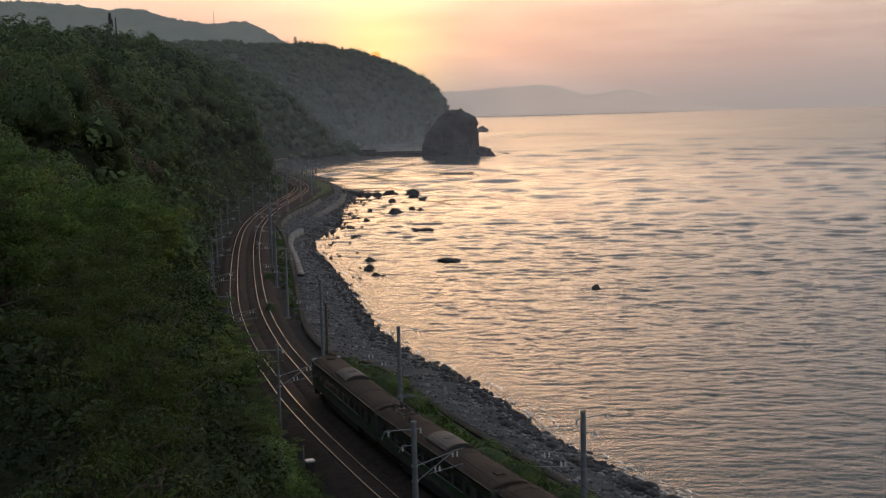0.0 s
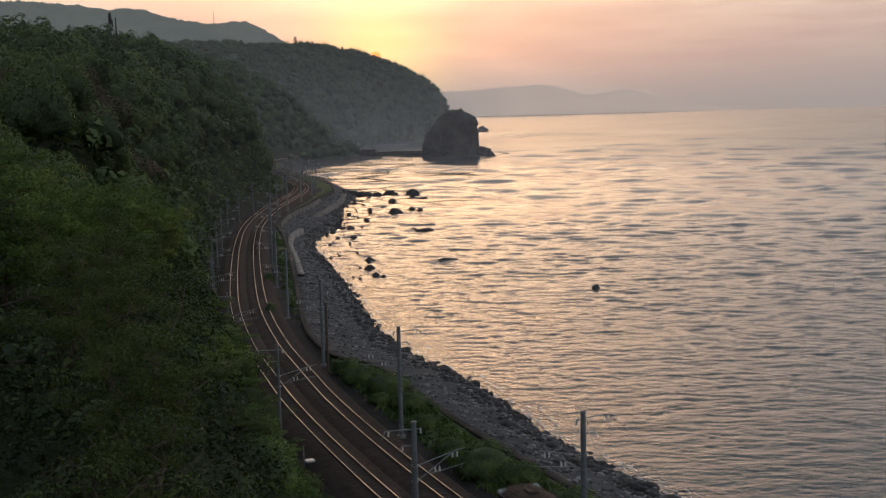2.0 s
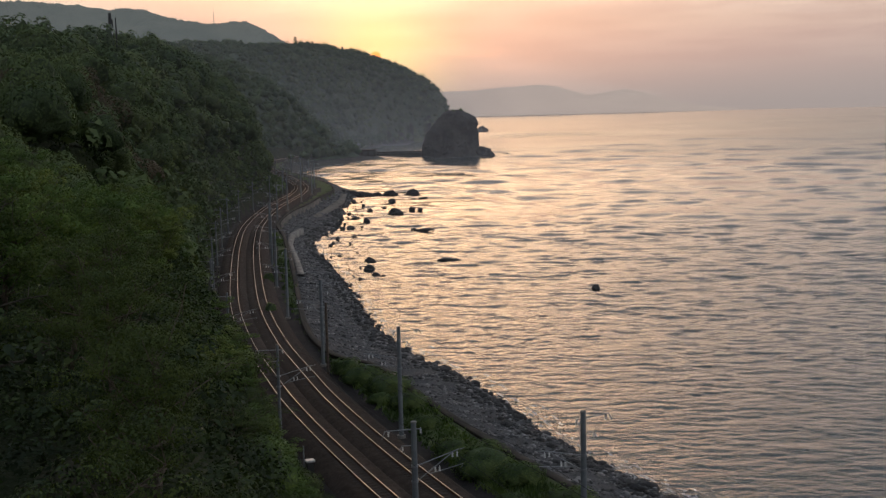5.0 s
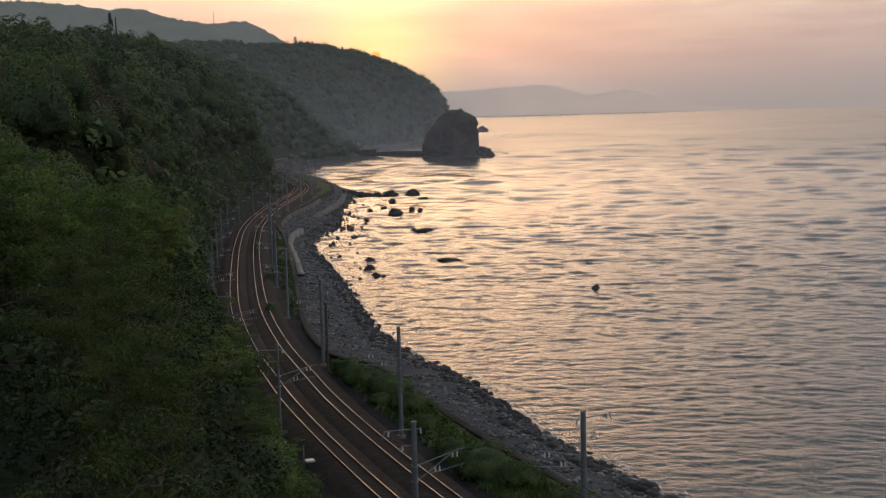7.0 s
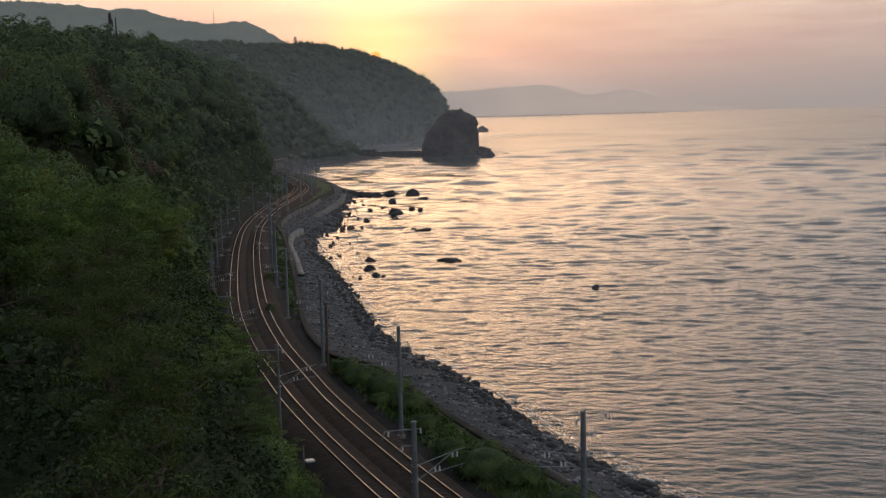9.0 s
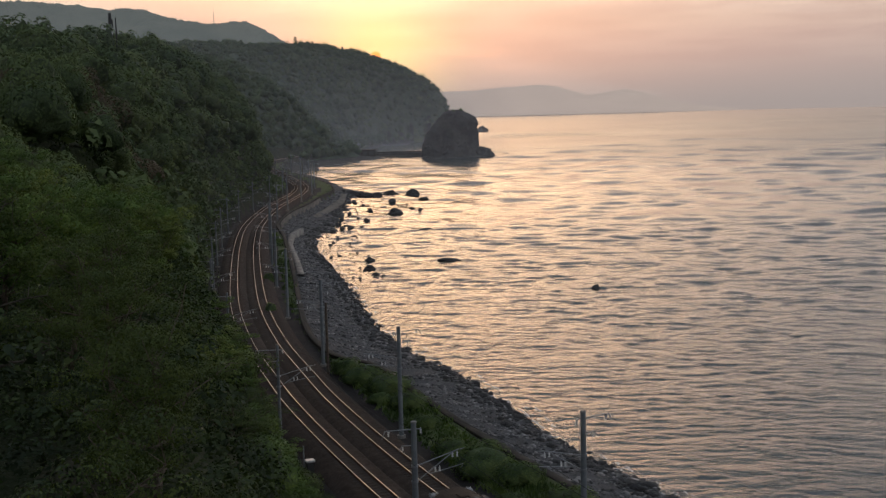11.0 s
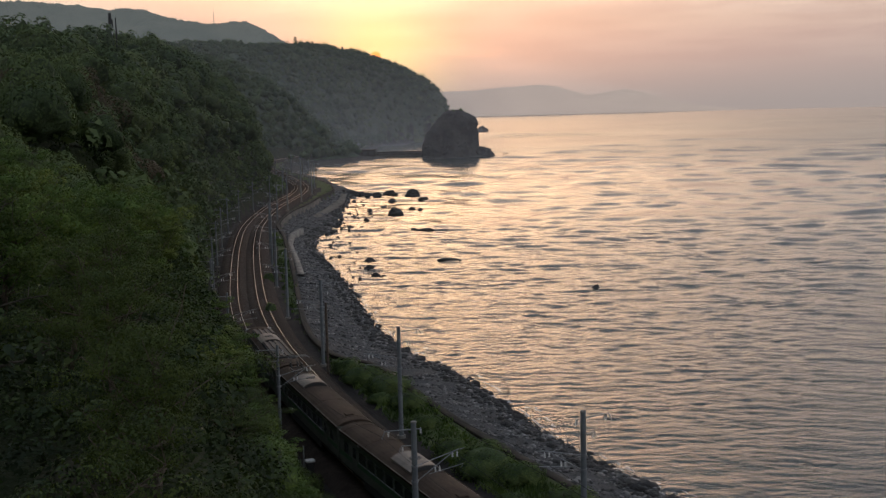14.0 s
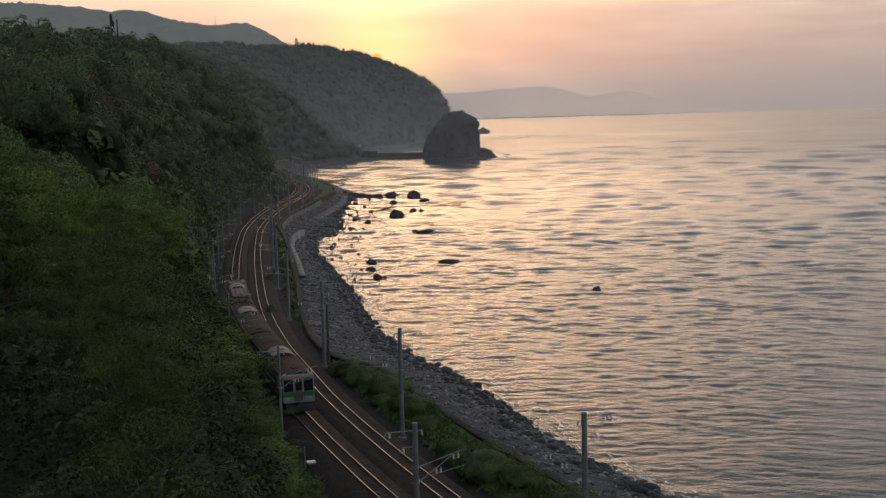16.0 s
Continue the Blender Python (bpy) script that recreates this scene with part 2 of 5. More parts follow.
M_SLEEPER = surface("weathered_concrete_sleeper", (0.034, 0.026, 0.021), (0.064, 0.050, 0.040), 2.0, 0.9, stain=(0.03, 0.021, 0.016))
M_CONCRETE = surface("weathered_concrete", (0.15, 0.135, 0.12), (0.30, 0.272, 0.24), 0.5, 0.88, fine=14, strength=0.4, distance=0.03, stain=(0.12, 0.105, 0.09))
M_APRON = surface("stained_apron_concrete", (0.10, 0.088, 0.076), (0.20, 0.176, 0.152), 0.4, 0.9, fine=12, strength=0.5, distance=0.04, stain=(0.07, 0.062, 0.052))
M_KERB = surface("mossy_old_concrete", (0.026, 0.023, 0.019), (0.060, 0.049, 0.040), 0.5, 0.9, fine=14, strength=0.4, distance=0.03, stain=(0.04, 0.042, 0.028))
M_POLE = surface("concrete_pole", (0.115, 0.125, 0.13), (0.195, 0.205, 0.21), 1.0, 0.8, fine=12, stain=(0.2, 0.19, 0.18))
M_STEEL = plain("galvanised_steel", (0.24, 0.245, 0.25), 0.6, 0.5)
M_PORCELAIN = plain("porcelain", (0.48, 0.47, 0.45), 0.3)
M_ROCK = surface("wet_dark_rock", (0.016, 0.015, 0.014), (0.050, 0.044, 0.040), 0.9, 0.75, fine=7, strength=1.0, distance=0.15)
M_STONE = surface("beach_stones", (0.040, 0.038, 0.037), (0.165, 0.156, 0.150), 0.7, 0.75, fine=7, strength=0.8, distance=0.05, island=0.75)
M_CLIFF = surface("sea_stack_rock", (0.040, 0.036, 0.035), (0.088, 0.077, 0.072), 0.09, 0.9, fine=9, strength=1.0, distance=1.2)
M_STAINLESS = surface("dull_stainless_steel", (0.105, 0.112, 0.090), (0.180, 0.190, 0.160), 0.8, 0.5, 0.6, fine=6, strength=0.05)
M_ROOF = surface("sooty_train_roof", (0.038, 0.026, 0.019), (0.070, 0.049, 0.036), 0.6, 0.85, fine=8, strength=0.15, stain=(0.055, 0.042, 0.032))
M_UNIT = surface("dusty_cream_roof_unit", (0.11, 0.090, 0.074), (0.19, 0.158, 0.130), 1.2, 0.6, fine=6, strength=0.1, stain=(0.22, 0.18, 0.15))
# side stripe: the front band's green, darkened for the side facing away from the glow
M_SIDEGREEN = plain("shaded_side_green", (0.034, 0.092, 0.034), 0.5)
M_FRONTGREEN = plain("light_green_band", (0.040, 0.160, 0.055), 0.45)
M_LOUVRE = surface("sooty_louvre_steel", (0.050, 0.040, 0.033), (0.100, 0.080, 0.066), 1.2, 0.7, fine=6, strength=0.1)
# upper side strip, its dark colour holding the shade of the train's side
M_DARKGREEN = plain("green_side_panels", (0.030, 0.042, 0.022), 0.45)
M_GLASSDARK = plain("tinted_train_glass", (0.018, 0.022, 0.024), 0.06)
M_WHITE = plain("white_painted_front", (0.27, 0.28, 0.28), 0.45)
M_BLACK = plain("black_underframe", (0.035, 0.033, 0.032), 0.7)
M_FOAM = plain("sea_foam", (0.36, 0.35, 0.34), 0.6)
M_COPPER = plain("dark_cable", (0.022, 0.02, 0.018), 0.9, 0.0)


def lamp_material(name, colour, power):
    m, t = material(name)
    finish(t, principled(t, (*colour, 1), 0.2, 0.0, Emission_Color=(*colour, 1), Emission_Strength=power))
    return m


M_TAIL = lamp_material("red_tail_lamp", (0.7, 0.06, 0.04), 0.35)
M_SIGN = lamp_material("amber_sign", (0.42, 0.20, 0.13), 0.08)


# ---------------------------------------------------------------- mesh helpers
def link_mesh(name, verts, faces, mat, parent=None, label="", smooth=False, slots=None, normals=None):
    me = bpy.data.meshes.new(name)
    verts = np.asarray(verts, dtype=np.float32)
    if isinstance(faces, np.ndarray):
        n, k = faces.shape
        me.vertices.add(len(verts)), me.loops.add(n * k), me.polygons.add(n)
        me.vertices.foreach_set("co", verts.ravel())
        me.loops.foreach_set("vertex_index", faces.astype(np.int32).ravel())
        me.polygons.foreach_set("loop_start", np.arange(0, n * k, k, dtype=np.int32))
        if smooth:
            me.polygons.foreach_set("use_smooth", np.ones(n, dtype=bool))
    else:
        me.from_pydata([tuple(map(float, v)) for v in verts], [], faces)
        if smooth:
            me.polygons.foreach_set("use_smooth", np.ones(len(me.polygons), dtype=bool))
    for one in (mat if isinstance(mat, (list, tuple)) else [mat]):
        me.materials.append(one)
    if slots is not None:
        me.polygons.foreach_set("material_index", np.asarray(slots, dtype=np.int32))
    me.update(calc_edges=True)
    if normals is not None:
        me.normals_split_custom_set_from_vertices(np.asarray(normals, dtype=np.float32))
    ob = new(name, me)
    if parent is not None:
        ob.parent = parent
    if label:
        tagged(ob, label)
    return ob


def part(name, bm, mat, parent, label="", smooth=False):
    me = bpy.data.meshes.new(name)
    bm.to_mesh(me)
    bm.free()
    for one in (mat if isinstance(mat, (list, tuple)) else [mat]):
        me.materials.append(one)
    if smooth:
        me.polygons.foreach_set("use_smooth", np.ones(len(me.polygons), dtype=bool))
    ob = new(name, me)
    if parent is not None:
        ob.parent = parent
    if label:
        tagged(ob, label)
    return ob


def box(bm, lo, hi, bevel=0.0):
    lo, hi = Vector(lo), Vector(hi)
    made = bmesh.ops.create_cube(bm, size=1.0, matrix=Matrix.LocRotScale((lo + hi) / 2, None, hi - lo))
    if bevel:
        edges = list({e for v in made["verts"] for e in v.link_edges})
        bmesh.ops.bevel(bm, geom=edges, offset=bevel, segments=2, affect="EDGES", profile=0.5)
    return bm


def rod(bm, a, b, r, r2=None, sides=8):
    a, b = Vector(a), Vector(b)
    turn = (b - a).to_track_quat("Z", "Y").to_matrix().to_4x4()
    bmesh.ops.create_cone(bm, cap_ends=True, segments=sides, radius1=r, radius2=r if r2 is None else r2, depth=(b - a).length,
                          matrix=Matrix.Translation((a + b) / 2) @ turn)
    return bm


def fresh():
    return bmesh.new()


def smooth01(v, a, b):
    k = np.clip((np.asarray(v, float) - a) / (b - a), 0, 1)
    return k * k * (3 - 2 * k)


def curve_through(points, step):
    """A smooth line through points (Catmull-Rom), cut into equal steps."""
    p = np.asarray(points, float)
    q = np.vstack([2 * p[0] - p[1], p, 2 * p[-1] - p[-2]])
    out = []
    for i in range(1, len(q) - 2):
        k = np.linspace(0, 1, 24, endpoint=False)[:, None]
        a, b, c, d = q[i - 1], q[i], q[i + 1], q[i + 2]
        out.append(0.5 * (2 * b + (c - a) * k + (2 * a - 5 * b + 4 * c - d) * k ** 2 + (3 * b - a - 3 * c + d) * k ** 3))
    out = np.vstack(out + [p[-1:]])
    s = np.r_[0, np.cumsum(np.linalg.norm(np.diff(out, axis=0), axis=1))]
    at = np.arange(0, s[-1], step)
    return np.stack([np.interp(at, s, out[:, 0]), np.interp(at, s, out[:, 1])], 1)


def shifted(line, right):
    """The line moved to its right by that many metres."""
    d = np.gradient(line, axis=0)
    d /= np.linalg.norm(d, axis=1)[:, None]
    return line + np.stack([d[:, 1], -d[:, 0]], 1) * right


def side_of(line, x, y):
    """Signed distance to a line, positive on its right."""
    x, y = np.asarray(x, float).ravel(), np.asarray(y, float).ravel()
    a, d = line[:-1], np.diff(line, axis=0)
    length = (d ** 2).sum(1)
    out = np.empty(len(x))
    for i in range(0, len(x), 8000):
        px, py = x[i:i + 8000, None] - a[None, :, 0], y[i:i + 8000, None] - a[None, :, 1]
        k = np.clip((px * d[:, 0] + py * d[:, 1]) / length, 0, 1)
        qx, qy = px - k * d[:, 0], py - k * d[:, 1]
        r = qx ** 2 + qy ** 2
        j = r.argmin(1)
        n = np.arange(len(j))
        sign = np.sign(qx[n, j] * d[j, 1] - qy[n, j] * d[j, 0])
        out[i:i + 8000] = np.sqrt(r[n, j]) * np.where(sign == 0, 1, sign)
    return out


def lattice(x, y, seed):
    """Smooth value noise on a grid of unit cells, -1 to 1."""
    xi, yi = np.floor(x).astype(np.int64), np.floor(y).astype(np.int64)
    fx, fy = x - xi, y - yi
    fx, fy = fx * fx * (3 - 2 * fx), fy * fy * (3 - 2 * fy)

    def h(a, b):
        n = (a * 374761393 + b * 668265263 + seed * 1442695041) & 0x7FFFFFFF
        n = ((n ^ (n >> 13)) * 1274126177) & 0x7FFFFFFF
        return ((n ^ (n >> 16)) & 0xFFFF) / 32767.5 - 1
    return (h(xi, yi) * (1 - fx) + h(xi + 1, yi) * fx) * (1 - fy) + (h(xi, yi + 1) * (1 - fx) + h(xi + 1, yi + 1) * fx) * fy


def rough_noise(x, y, size, seed, octaves=4):
    return sum(lattice(x / size * 2 ** k, y / size * 2 ** k, seed + k) * 0.5 ** k for k in range(octaves))


# ---------------------------------------------------------------- the lie of the land (rail heads at z = 0)
SEA = -4.5
TRACK_SEA = curve_through([(155, -195), (97, -105), (64, -50), (41, -8), (24.8, 24), (13.0, 49.5), (6.4, 64.8), (0.3, 78.7), (-5.6, 94),
                           (-10.5, 108), (-14, 119.6), (-18.9, 136.7), (-24.2, 159.7), (-29, 186), (-35.2, 224.3), (-39.7, 255.5),
                           (-42.8, 281.4), (-45, 312.7), (-45.9, 340.7), (-45.6, 368.9), (-45.6, 394), (-47.6, 423.7), (-53.7, 459.6),
                           (-63, 500), (-77, 560), (-92, 625), (-92, 690), (-80, 750), (-70, 800), (-75, 880), (-110, 1000)], 0.5)
TRACK_LAND = shifted(TRACK_SEA, -3.85)
MIDDLE = shifted(TRACK_SEA, -1.92)[::8]
SHORE = curve_through([(1500, -1500), (230, -195), (140, -105), (95, -50), (66, -6), (50, 24), (36, 50), (25, 74), (17.5, 90.9), (13, 100.7), (9, 111.1),
                       (5.4, 125), (0.7, 137.9), (-3.4, 146.4), (-6.6, 156.6), (-9.6, 168.7), (-13, 186.4), (-18, 215.2), (-24.8, 249.5),
                       (-30.1, 276.9), (-30.6, 302.4), (-29, 316.5), (-30.3, 350.4), (-31.9, 392.4), (-32.9, 445.2), (-46.8, 519.5),
                       (-60.7, 583.5), (-76.4, 622.5), (-69.9, 673.9), (-55.1, 730.4), (-37.1, 787.6), (-44, 818), (-56, 860), (-62, 960),
                       (-60, 1050), (-48, 1140), (-18, 1215), (12, 1235), (24, 1262), (22, 1310), (0, 1370), (-120, 1500), (-700, 2300), (-3500, 4200)], 5.0)
keep = (np.abs(SHORE[:, 1]) < 460) | (np.arange(len(SHORE)) % 5 == 0) & (SHORE[:, 1] < 1600) & (SHORE[:, 1] > -500) | (np.arange(len(SHORE)) % 60 == 0)
SHORE = SHORE[keep]
KERB = curve_through([(170, -193), (110, -103), (76, -48), (52, -8), (36, 22), (24, 46), (16, 62), (10.1, 78), (6.9, 85.6), (1.8, 98), (-1.6, 107.3),
                      (-7.2, 123.4), (-11.6, 128.5), (-15, 137.6), (-17.6, 149.2), (-20.5, 167.8), (-24, 191.5), (-30.2, 232.4), (-35.8, 266.5),
                      (-40.0, 290), (-41.4, 323.9), (-39.9, 348.7), (-38.8, 388), (-38.3, 424.7), (-46, 468), (-57, 505), (-71, 562),
                      (-84, 626), (-84, 690), (-72, 750), (-60, 800), (-66, 880), (-100, 1000)], 3.0)


def canopy_limit(bearing):
    """Slope (rise over distance) that the slope's canopy keeps below, by bearing east over north."""
    return np.interp(bearing, [-0.50, -0.37, -0.345, -0.30, -0.283, -0.256, -0.235, -0.212, -0.185, -0.165, -0.150, -0.138, -0.118, -0.085, -0.05],
                     [0.03, 0.009, -0.010, -0.034, -0.048, -0.036, -0.044, -0.064, -0.125, -0.190, -0.225, -0.262, -0.292, -0.330, -0.42])


def brow_limit(bearing):
    """Slope that the wooded hill's skyline keeps below, by bearing east over north."""
    return np.interp(bearing, [-0.6, -0.37, -0.275, -0.228, -0.205, -0.181, -0.1575, -0.143, -0.12], [0.09, 0.077, 0.070, 0.062, 0.052, 0.0347, 0.0014, -0.042, -0.10])


def land_z(x, y):
    """Ground height, and its kind: 0 hillside, 1 trackside, 2 verge, 3 beach, 4 seabed."""
    x, y = np.asarray(x, float).ravel(), np.asarray(y, float).ravel()
    dt, ds, dk = side_of(MIDDLE, x, y), -side_of(SHORE, x, y), side_of(KERB, x, y)
    e = np.maximum(-dt - 5.6, 0)
    far = smooth01(y, 600, 860)
    near_hill = 51 * (1 - np.exp(-e / 20.0)) + 0.10 * np.maximum(e - 90, 0)
    inland = np.maximum(ds - 20 + 14 * smooth01(y, 950, 1150), 0)
    far_hill = 94 * (1 - np.exp(-inland / (88 - 52 * smooth01(y, 930, 1120)))) + 0.02 * np.maximum(inland - 170, 0)
    far_hill = np.minimum(far_hill, 14 + 0.060 * np.hypot(x, y))
    hill = near_hill * (1 - far) + far_hill * far * np.maximum(smooth01(e, 0, 24), smooth01(y, 800, 870))
    r = np.hypot(x, y)
    ahead = smooth01(y / np.maximum(r, 1), -0.25, 0.35)
    bearing = x / np.maximum(y, 1.0)
    hollow = 26.2 + canopy_limit(bearing) * r - np.interp(bearing, [-0.2, -0.08], [6.0, 3.4]) + 1.5 * np.maximum(r - 104, 0)
    hollow = np.minimum(24.4 - 1.15 * np.maximum(r - 2.5, 0) + 2.0 * np.maximum(r - 16, 0), np.maximum(hollow, 0))
    brow = 26.2 + r * brow_limit(bearing) - 9.5
    brow = np.maximum(brow, 0) + 3.0 * np.maximum(r - 520, 0)
    hill = hill * (1 - ahead) + np.minimum(np.minimum(hill, np.maximum(hollow, 0)), brow) * ahead
    hill = np.minimum(hill, 25.2 + 0.55 * np.maximum(r - 5, 0) + 60 * smooth01(r, 90, 140))
    ruff = rough_noise(x, y, 45, 3) * 3.0 + rough_noise(x, y, 14, 9) * 1.0
    ruff = ruff + far * (7.0 * rough_noise(x, y, 120, 15, 2) + 3.0 * np.abs(rough_noise(x + 0.3 * y, y * 0.3, 38, 19, 2)))
    hill = hill + ruff * smooth01(e, 8, 40) * smooth01(r, 25, 70)
    beach_share = np.clip(ds / np.maximum(ds + np.maximum(dk, 0), 0.5), 0, 1)
    bumps = rough_noise(x, y, 5, 21) * 0.22 + rough_noise(x, y, 1.7, 5, 2) * 0.10
    beach = SEA + 2.5 * beach_share ** 0.8 + bumps * smooth01(ds, -6, 1)
    bed = SEA - 0.22 + np.maximum(0.20 * ds, -9) + 0.6 * bumps
    verge = -0.85 + 0.35 * smooth01(dt, 4.5, 8) + rough_noise(x, y, 6, 31) * 0.2 * smooth01(dt, 5, 7)
    z = np.where(dt < -5.6, -0.85 + hill, verge)
    kind = np.where(dt < -6.2, 0, np.where(dt < 5.7, 1, 2))
    wet = (dk > 0) & (dt > 0)
    low = np.where(ds > 0, beach, bed)
    headland = (y > 830) & (ds > 0)
    open_sea = (ds < 0)
    z = np.where(wet & ~headland, low, z)
    crest = 20.8 + r * np.interp(bearing, [-0.30, -0.228, -0.134, -0.110, -0.093, -0.070, -0.0566, -0.0448, -0.0297, -0.0127, 0.001, 0.0066, 0.012],
                                 [0.070, 0.0679, 0.0604, 0.0599, 0.058, 0.0541, 0.0440, 0.0418, 0.0342, 0.0239, 0.0118, 0.0017, -0.015])
    cliff = SEA + 2.0 * smooth01(ds, 0, 10) + far_hill + ruff * smooth01(inland, 5, 40)
    z = np.where(headland, np.minimum(cliff, np.maximum(crest + 0.22 * ruff, SEA + 1)), z)
    z = np.where(open_sea, bed, z)
    kind = np.where(open_sea, 4, np.where(headland, np.where(ds < 4, 3, 0), np.where(wet, 3, kind)))
    return z, kind


# ---------------------------------------------------------------- ground, sea, distance
def polar(angles, rings):
    a, r = np.meshgrid(np.radians(angles), rings)
    n, k = r.shape
    i = np.arange(n - 1)[:, None] * k + np.arange(k - 1)[None, :]
    faces = np.stack([i, i + 1, i + k + 1, i + k], -1).reshape(-1, 4)
    return (np.sin(a) * r).ravel(), (np.cos(a) * r).ravel(), faces[:, ::-1]


def make_ground():
    angles = np.r_[np.linspace(-180, -30, 50), np.linspace(-29, 22, 240), np.linspace(24, 180, 50)]
    rings = np.r_[0.0, 0.8, np.geomspace(2, 60, 70), np.geomspace(60.6, 520, 240), np.geomspace(526, 4950, 110)]
    x, y, faces = polar(angles, rings)
    z, kind = land_z(x, y)
    slots = np.median(kind[faces], axis=1).astype(int)
    # past y = 500 the beach takes the darker wet and shaded colour
    slots = np.where((slots == 3) & (y[faces].mean(axis=1) > 500), 5, slots)
    ob = link_mesh("ground", np.stack([x, y, z], 1), faces, [M_SOIL, M_FORM, M_TURF, M_BEACH, M_SEABED, M_FORESHORE], smooth=True, slots=slots)
    tagged(ob, "wooded coastal hillside falling to a railway and shingle beach", "ground", kind="structure")


make_ground()


def make_sea():
    angles = np.r_[np.linspace(-40, -12, 24), np.linspace(-11, 22, 215), np.linspace(23, 128, 36)]
    rings = np.r_[np.geomspace(22, 68, 30), np.geomspace(68.2, 330, 760), np.geomspace(332, 1150, 230), np.geomspace(1175, 4930, 50)]
    x, y, faces = polar(angles, rings)
    rng = np.random.default_rng(4)
    r = np.hypot(x, y)
    z = np.zeros_like(x)
    # wind ripples near the shore, longer waves farther out: crests lie across the wind and wander a little
    for k, size in enumerate((0.4, 0.55, 0.8, 1.15, 1.65, 2.4, 3.4, 5.0, 7.0, 10.0, 15.0, 22.0, 33.0, 48.0, 70.0, 100.0)):
        for j in (0, 1):
            turn = radians(rng.normal(-10, 7))
            along_, across_ = np.cos(turn) * x + np.sin(turn) * y, np.cos(turn) * y - np.sin(turn) * x
            across_ = across_ + 0.5 * size * lattice(along_ / (size * 4), across_ / (size * 4), 700 + 2 * k + j)
            n = lattice(along_ / (size * 2.1) + 31.7 * j, across_ / size + 17.3 * j, 500 + 2 * k + j)
            fade = smooth01(r, 94 * size ** 0.5, 156 * size ** 0.5) * (1 - smooth01(r, 240 * size ** 0.5, 350 * size ** 0.5))
            z += (0.047 if size < 4 else 0.040 if size < 12 else 0.030 if size < 30 else 0.022) * size * fade * (n - 0.4 * np.abs(n))
    shallow = smooth01(side_of(SHORE, x, y), -2, 14)
    z = SEA + z * (0.3 + 0.7 * shallow)
    ob = link_mesh("water", np.stack([x, y, z], 1), faces, M_WATER, smooth=True)
    return tagged(ob, "rippled evening sea reflecting the pink sky", "sea", kind="structure")


sea = make_sea()


def ridge_height(px, points):
    return np.interp(px, [p[0] for p in points], [p[1] for p in points])


def make_distance(name, d, depth, span, ridge, tones, label, jag, tree):
    """Hazy hills kilometres away: a long low glowing relief, haze painted into its emission. ridge: bearing and rise of
    its crest.
    """
    m, t = material("distant_haze_glow")
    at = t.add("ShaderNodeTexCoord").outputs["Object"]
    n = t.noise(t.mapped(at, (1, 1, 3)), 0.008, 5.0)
    # hills give off no light themselves: the emission colour carries haze and skylight
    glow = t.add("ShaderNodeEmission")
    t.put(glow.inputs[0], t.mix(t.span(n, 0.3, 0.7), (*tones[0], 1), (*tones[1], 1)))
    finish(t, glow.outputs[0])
    slope = np.linspace(span[0], span[1], 700)
    top = ridge_height(slope, ridge) + jag * (0.6 * rough_noise(slope * 300, slope * 0, 4.0, 77) + tree * np.abs(rough_noise(slope * 1500, slope * 0, 4.0, 78, 3)))
    verts = []
    for back, share in ((0, 0.0), (0, 0.45), (depth * 0.25, 0.8), (depth * 0.5, 1.0), (depth, 0.0)):
        base = SEA - 1
        verts.append(np.stack([slope * d, np.full(len(slope), d + back), base + share * (26.2 + top * d - base)], 1))
    k = len(slope)
    i = np.arange(4)[:, None] * k + np.arange(k - 1)[None, :]
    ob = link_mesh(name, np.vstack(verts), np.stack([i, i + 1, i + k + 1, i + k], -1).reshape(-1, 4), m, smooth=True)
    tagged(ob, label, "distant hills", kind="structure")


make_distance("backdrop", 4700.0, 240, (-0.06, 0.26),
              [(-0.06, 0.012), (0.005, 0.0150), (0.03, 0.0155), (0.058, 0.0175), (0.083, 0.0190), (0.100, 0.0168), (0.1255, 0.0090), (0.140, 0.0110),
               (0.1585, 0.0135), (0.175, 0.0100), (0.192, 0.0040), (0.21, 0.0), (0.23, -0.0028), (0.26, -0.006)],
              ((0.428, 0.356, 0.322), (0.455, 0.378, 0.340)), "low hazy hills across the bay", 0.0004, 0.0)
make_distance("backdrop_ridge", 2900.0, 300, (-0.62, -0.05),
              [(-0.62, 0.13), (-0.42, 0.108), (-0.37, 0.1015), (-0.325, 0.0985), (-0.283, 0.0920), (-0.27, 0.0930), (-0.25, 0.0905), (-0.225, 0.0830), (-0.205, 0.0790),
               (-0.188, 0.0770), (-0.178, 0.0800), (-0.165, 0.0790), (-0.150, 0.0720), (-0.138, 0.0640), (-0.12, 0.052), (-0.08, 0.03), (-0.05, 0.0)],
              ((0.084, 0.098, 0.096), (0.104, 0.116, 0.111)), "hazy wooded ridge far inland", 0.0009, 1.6)


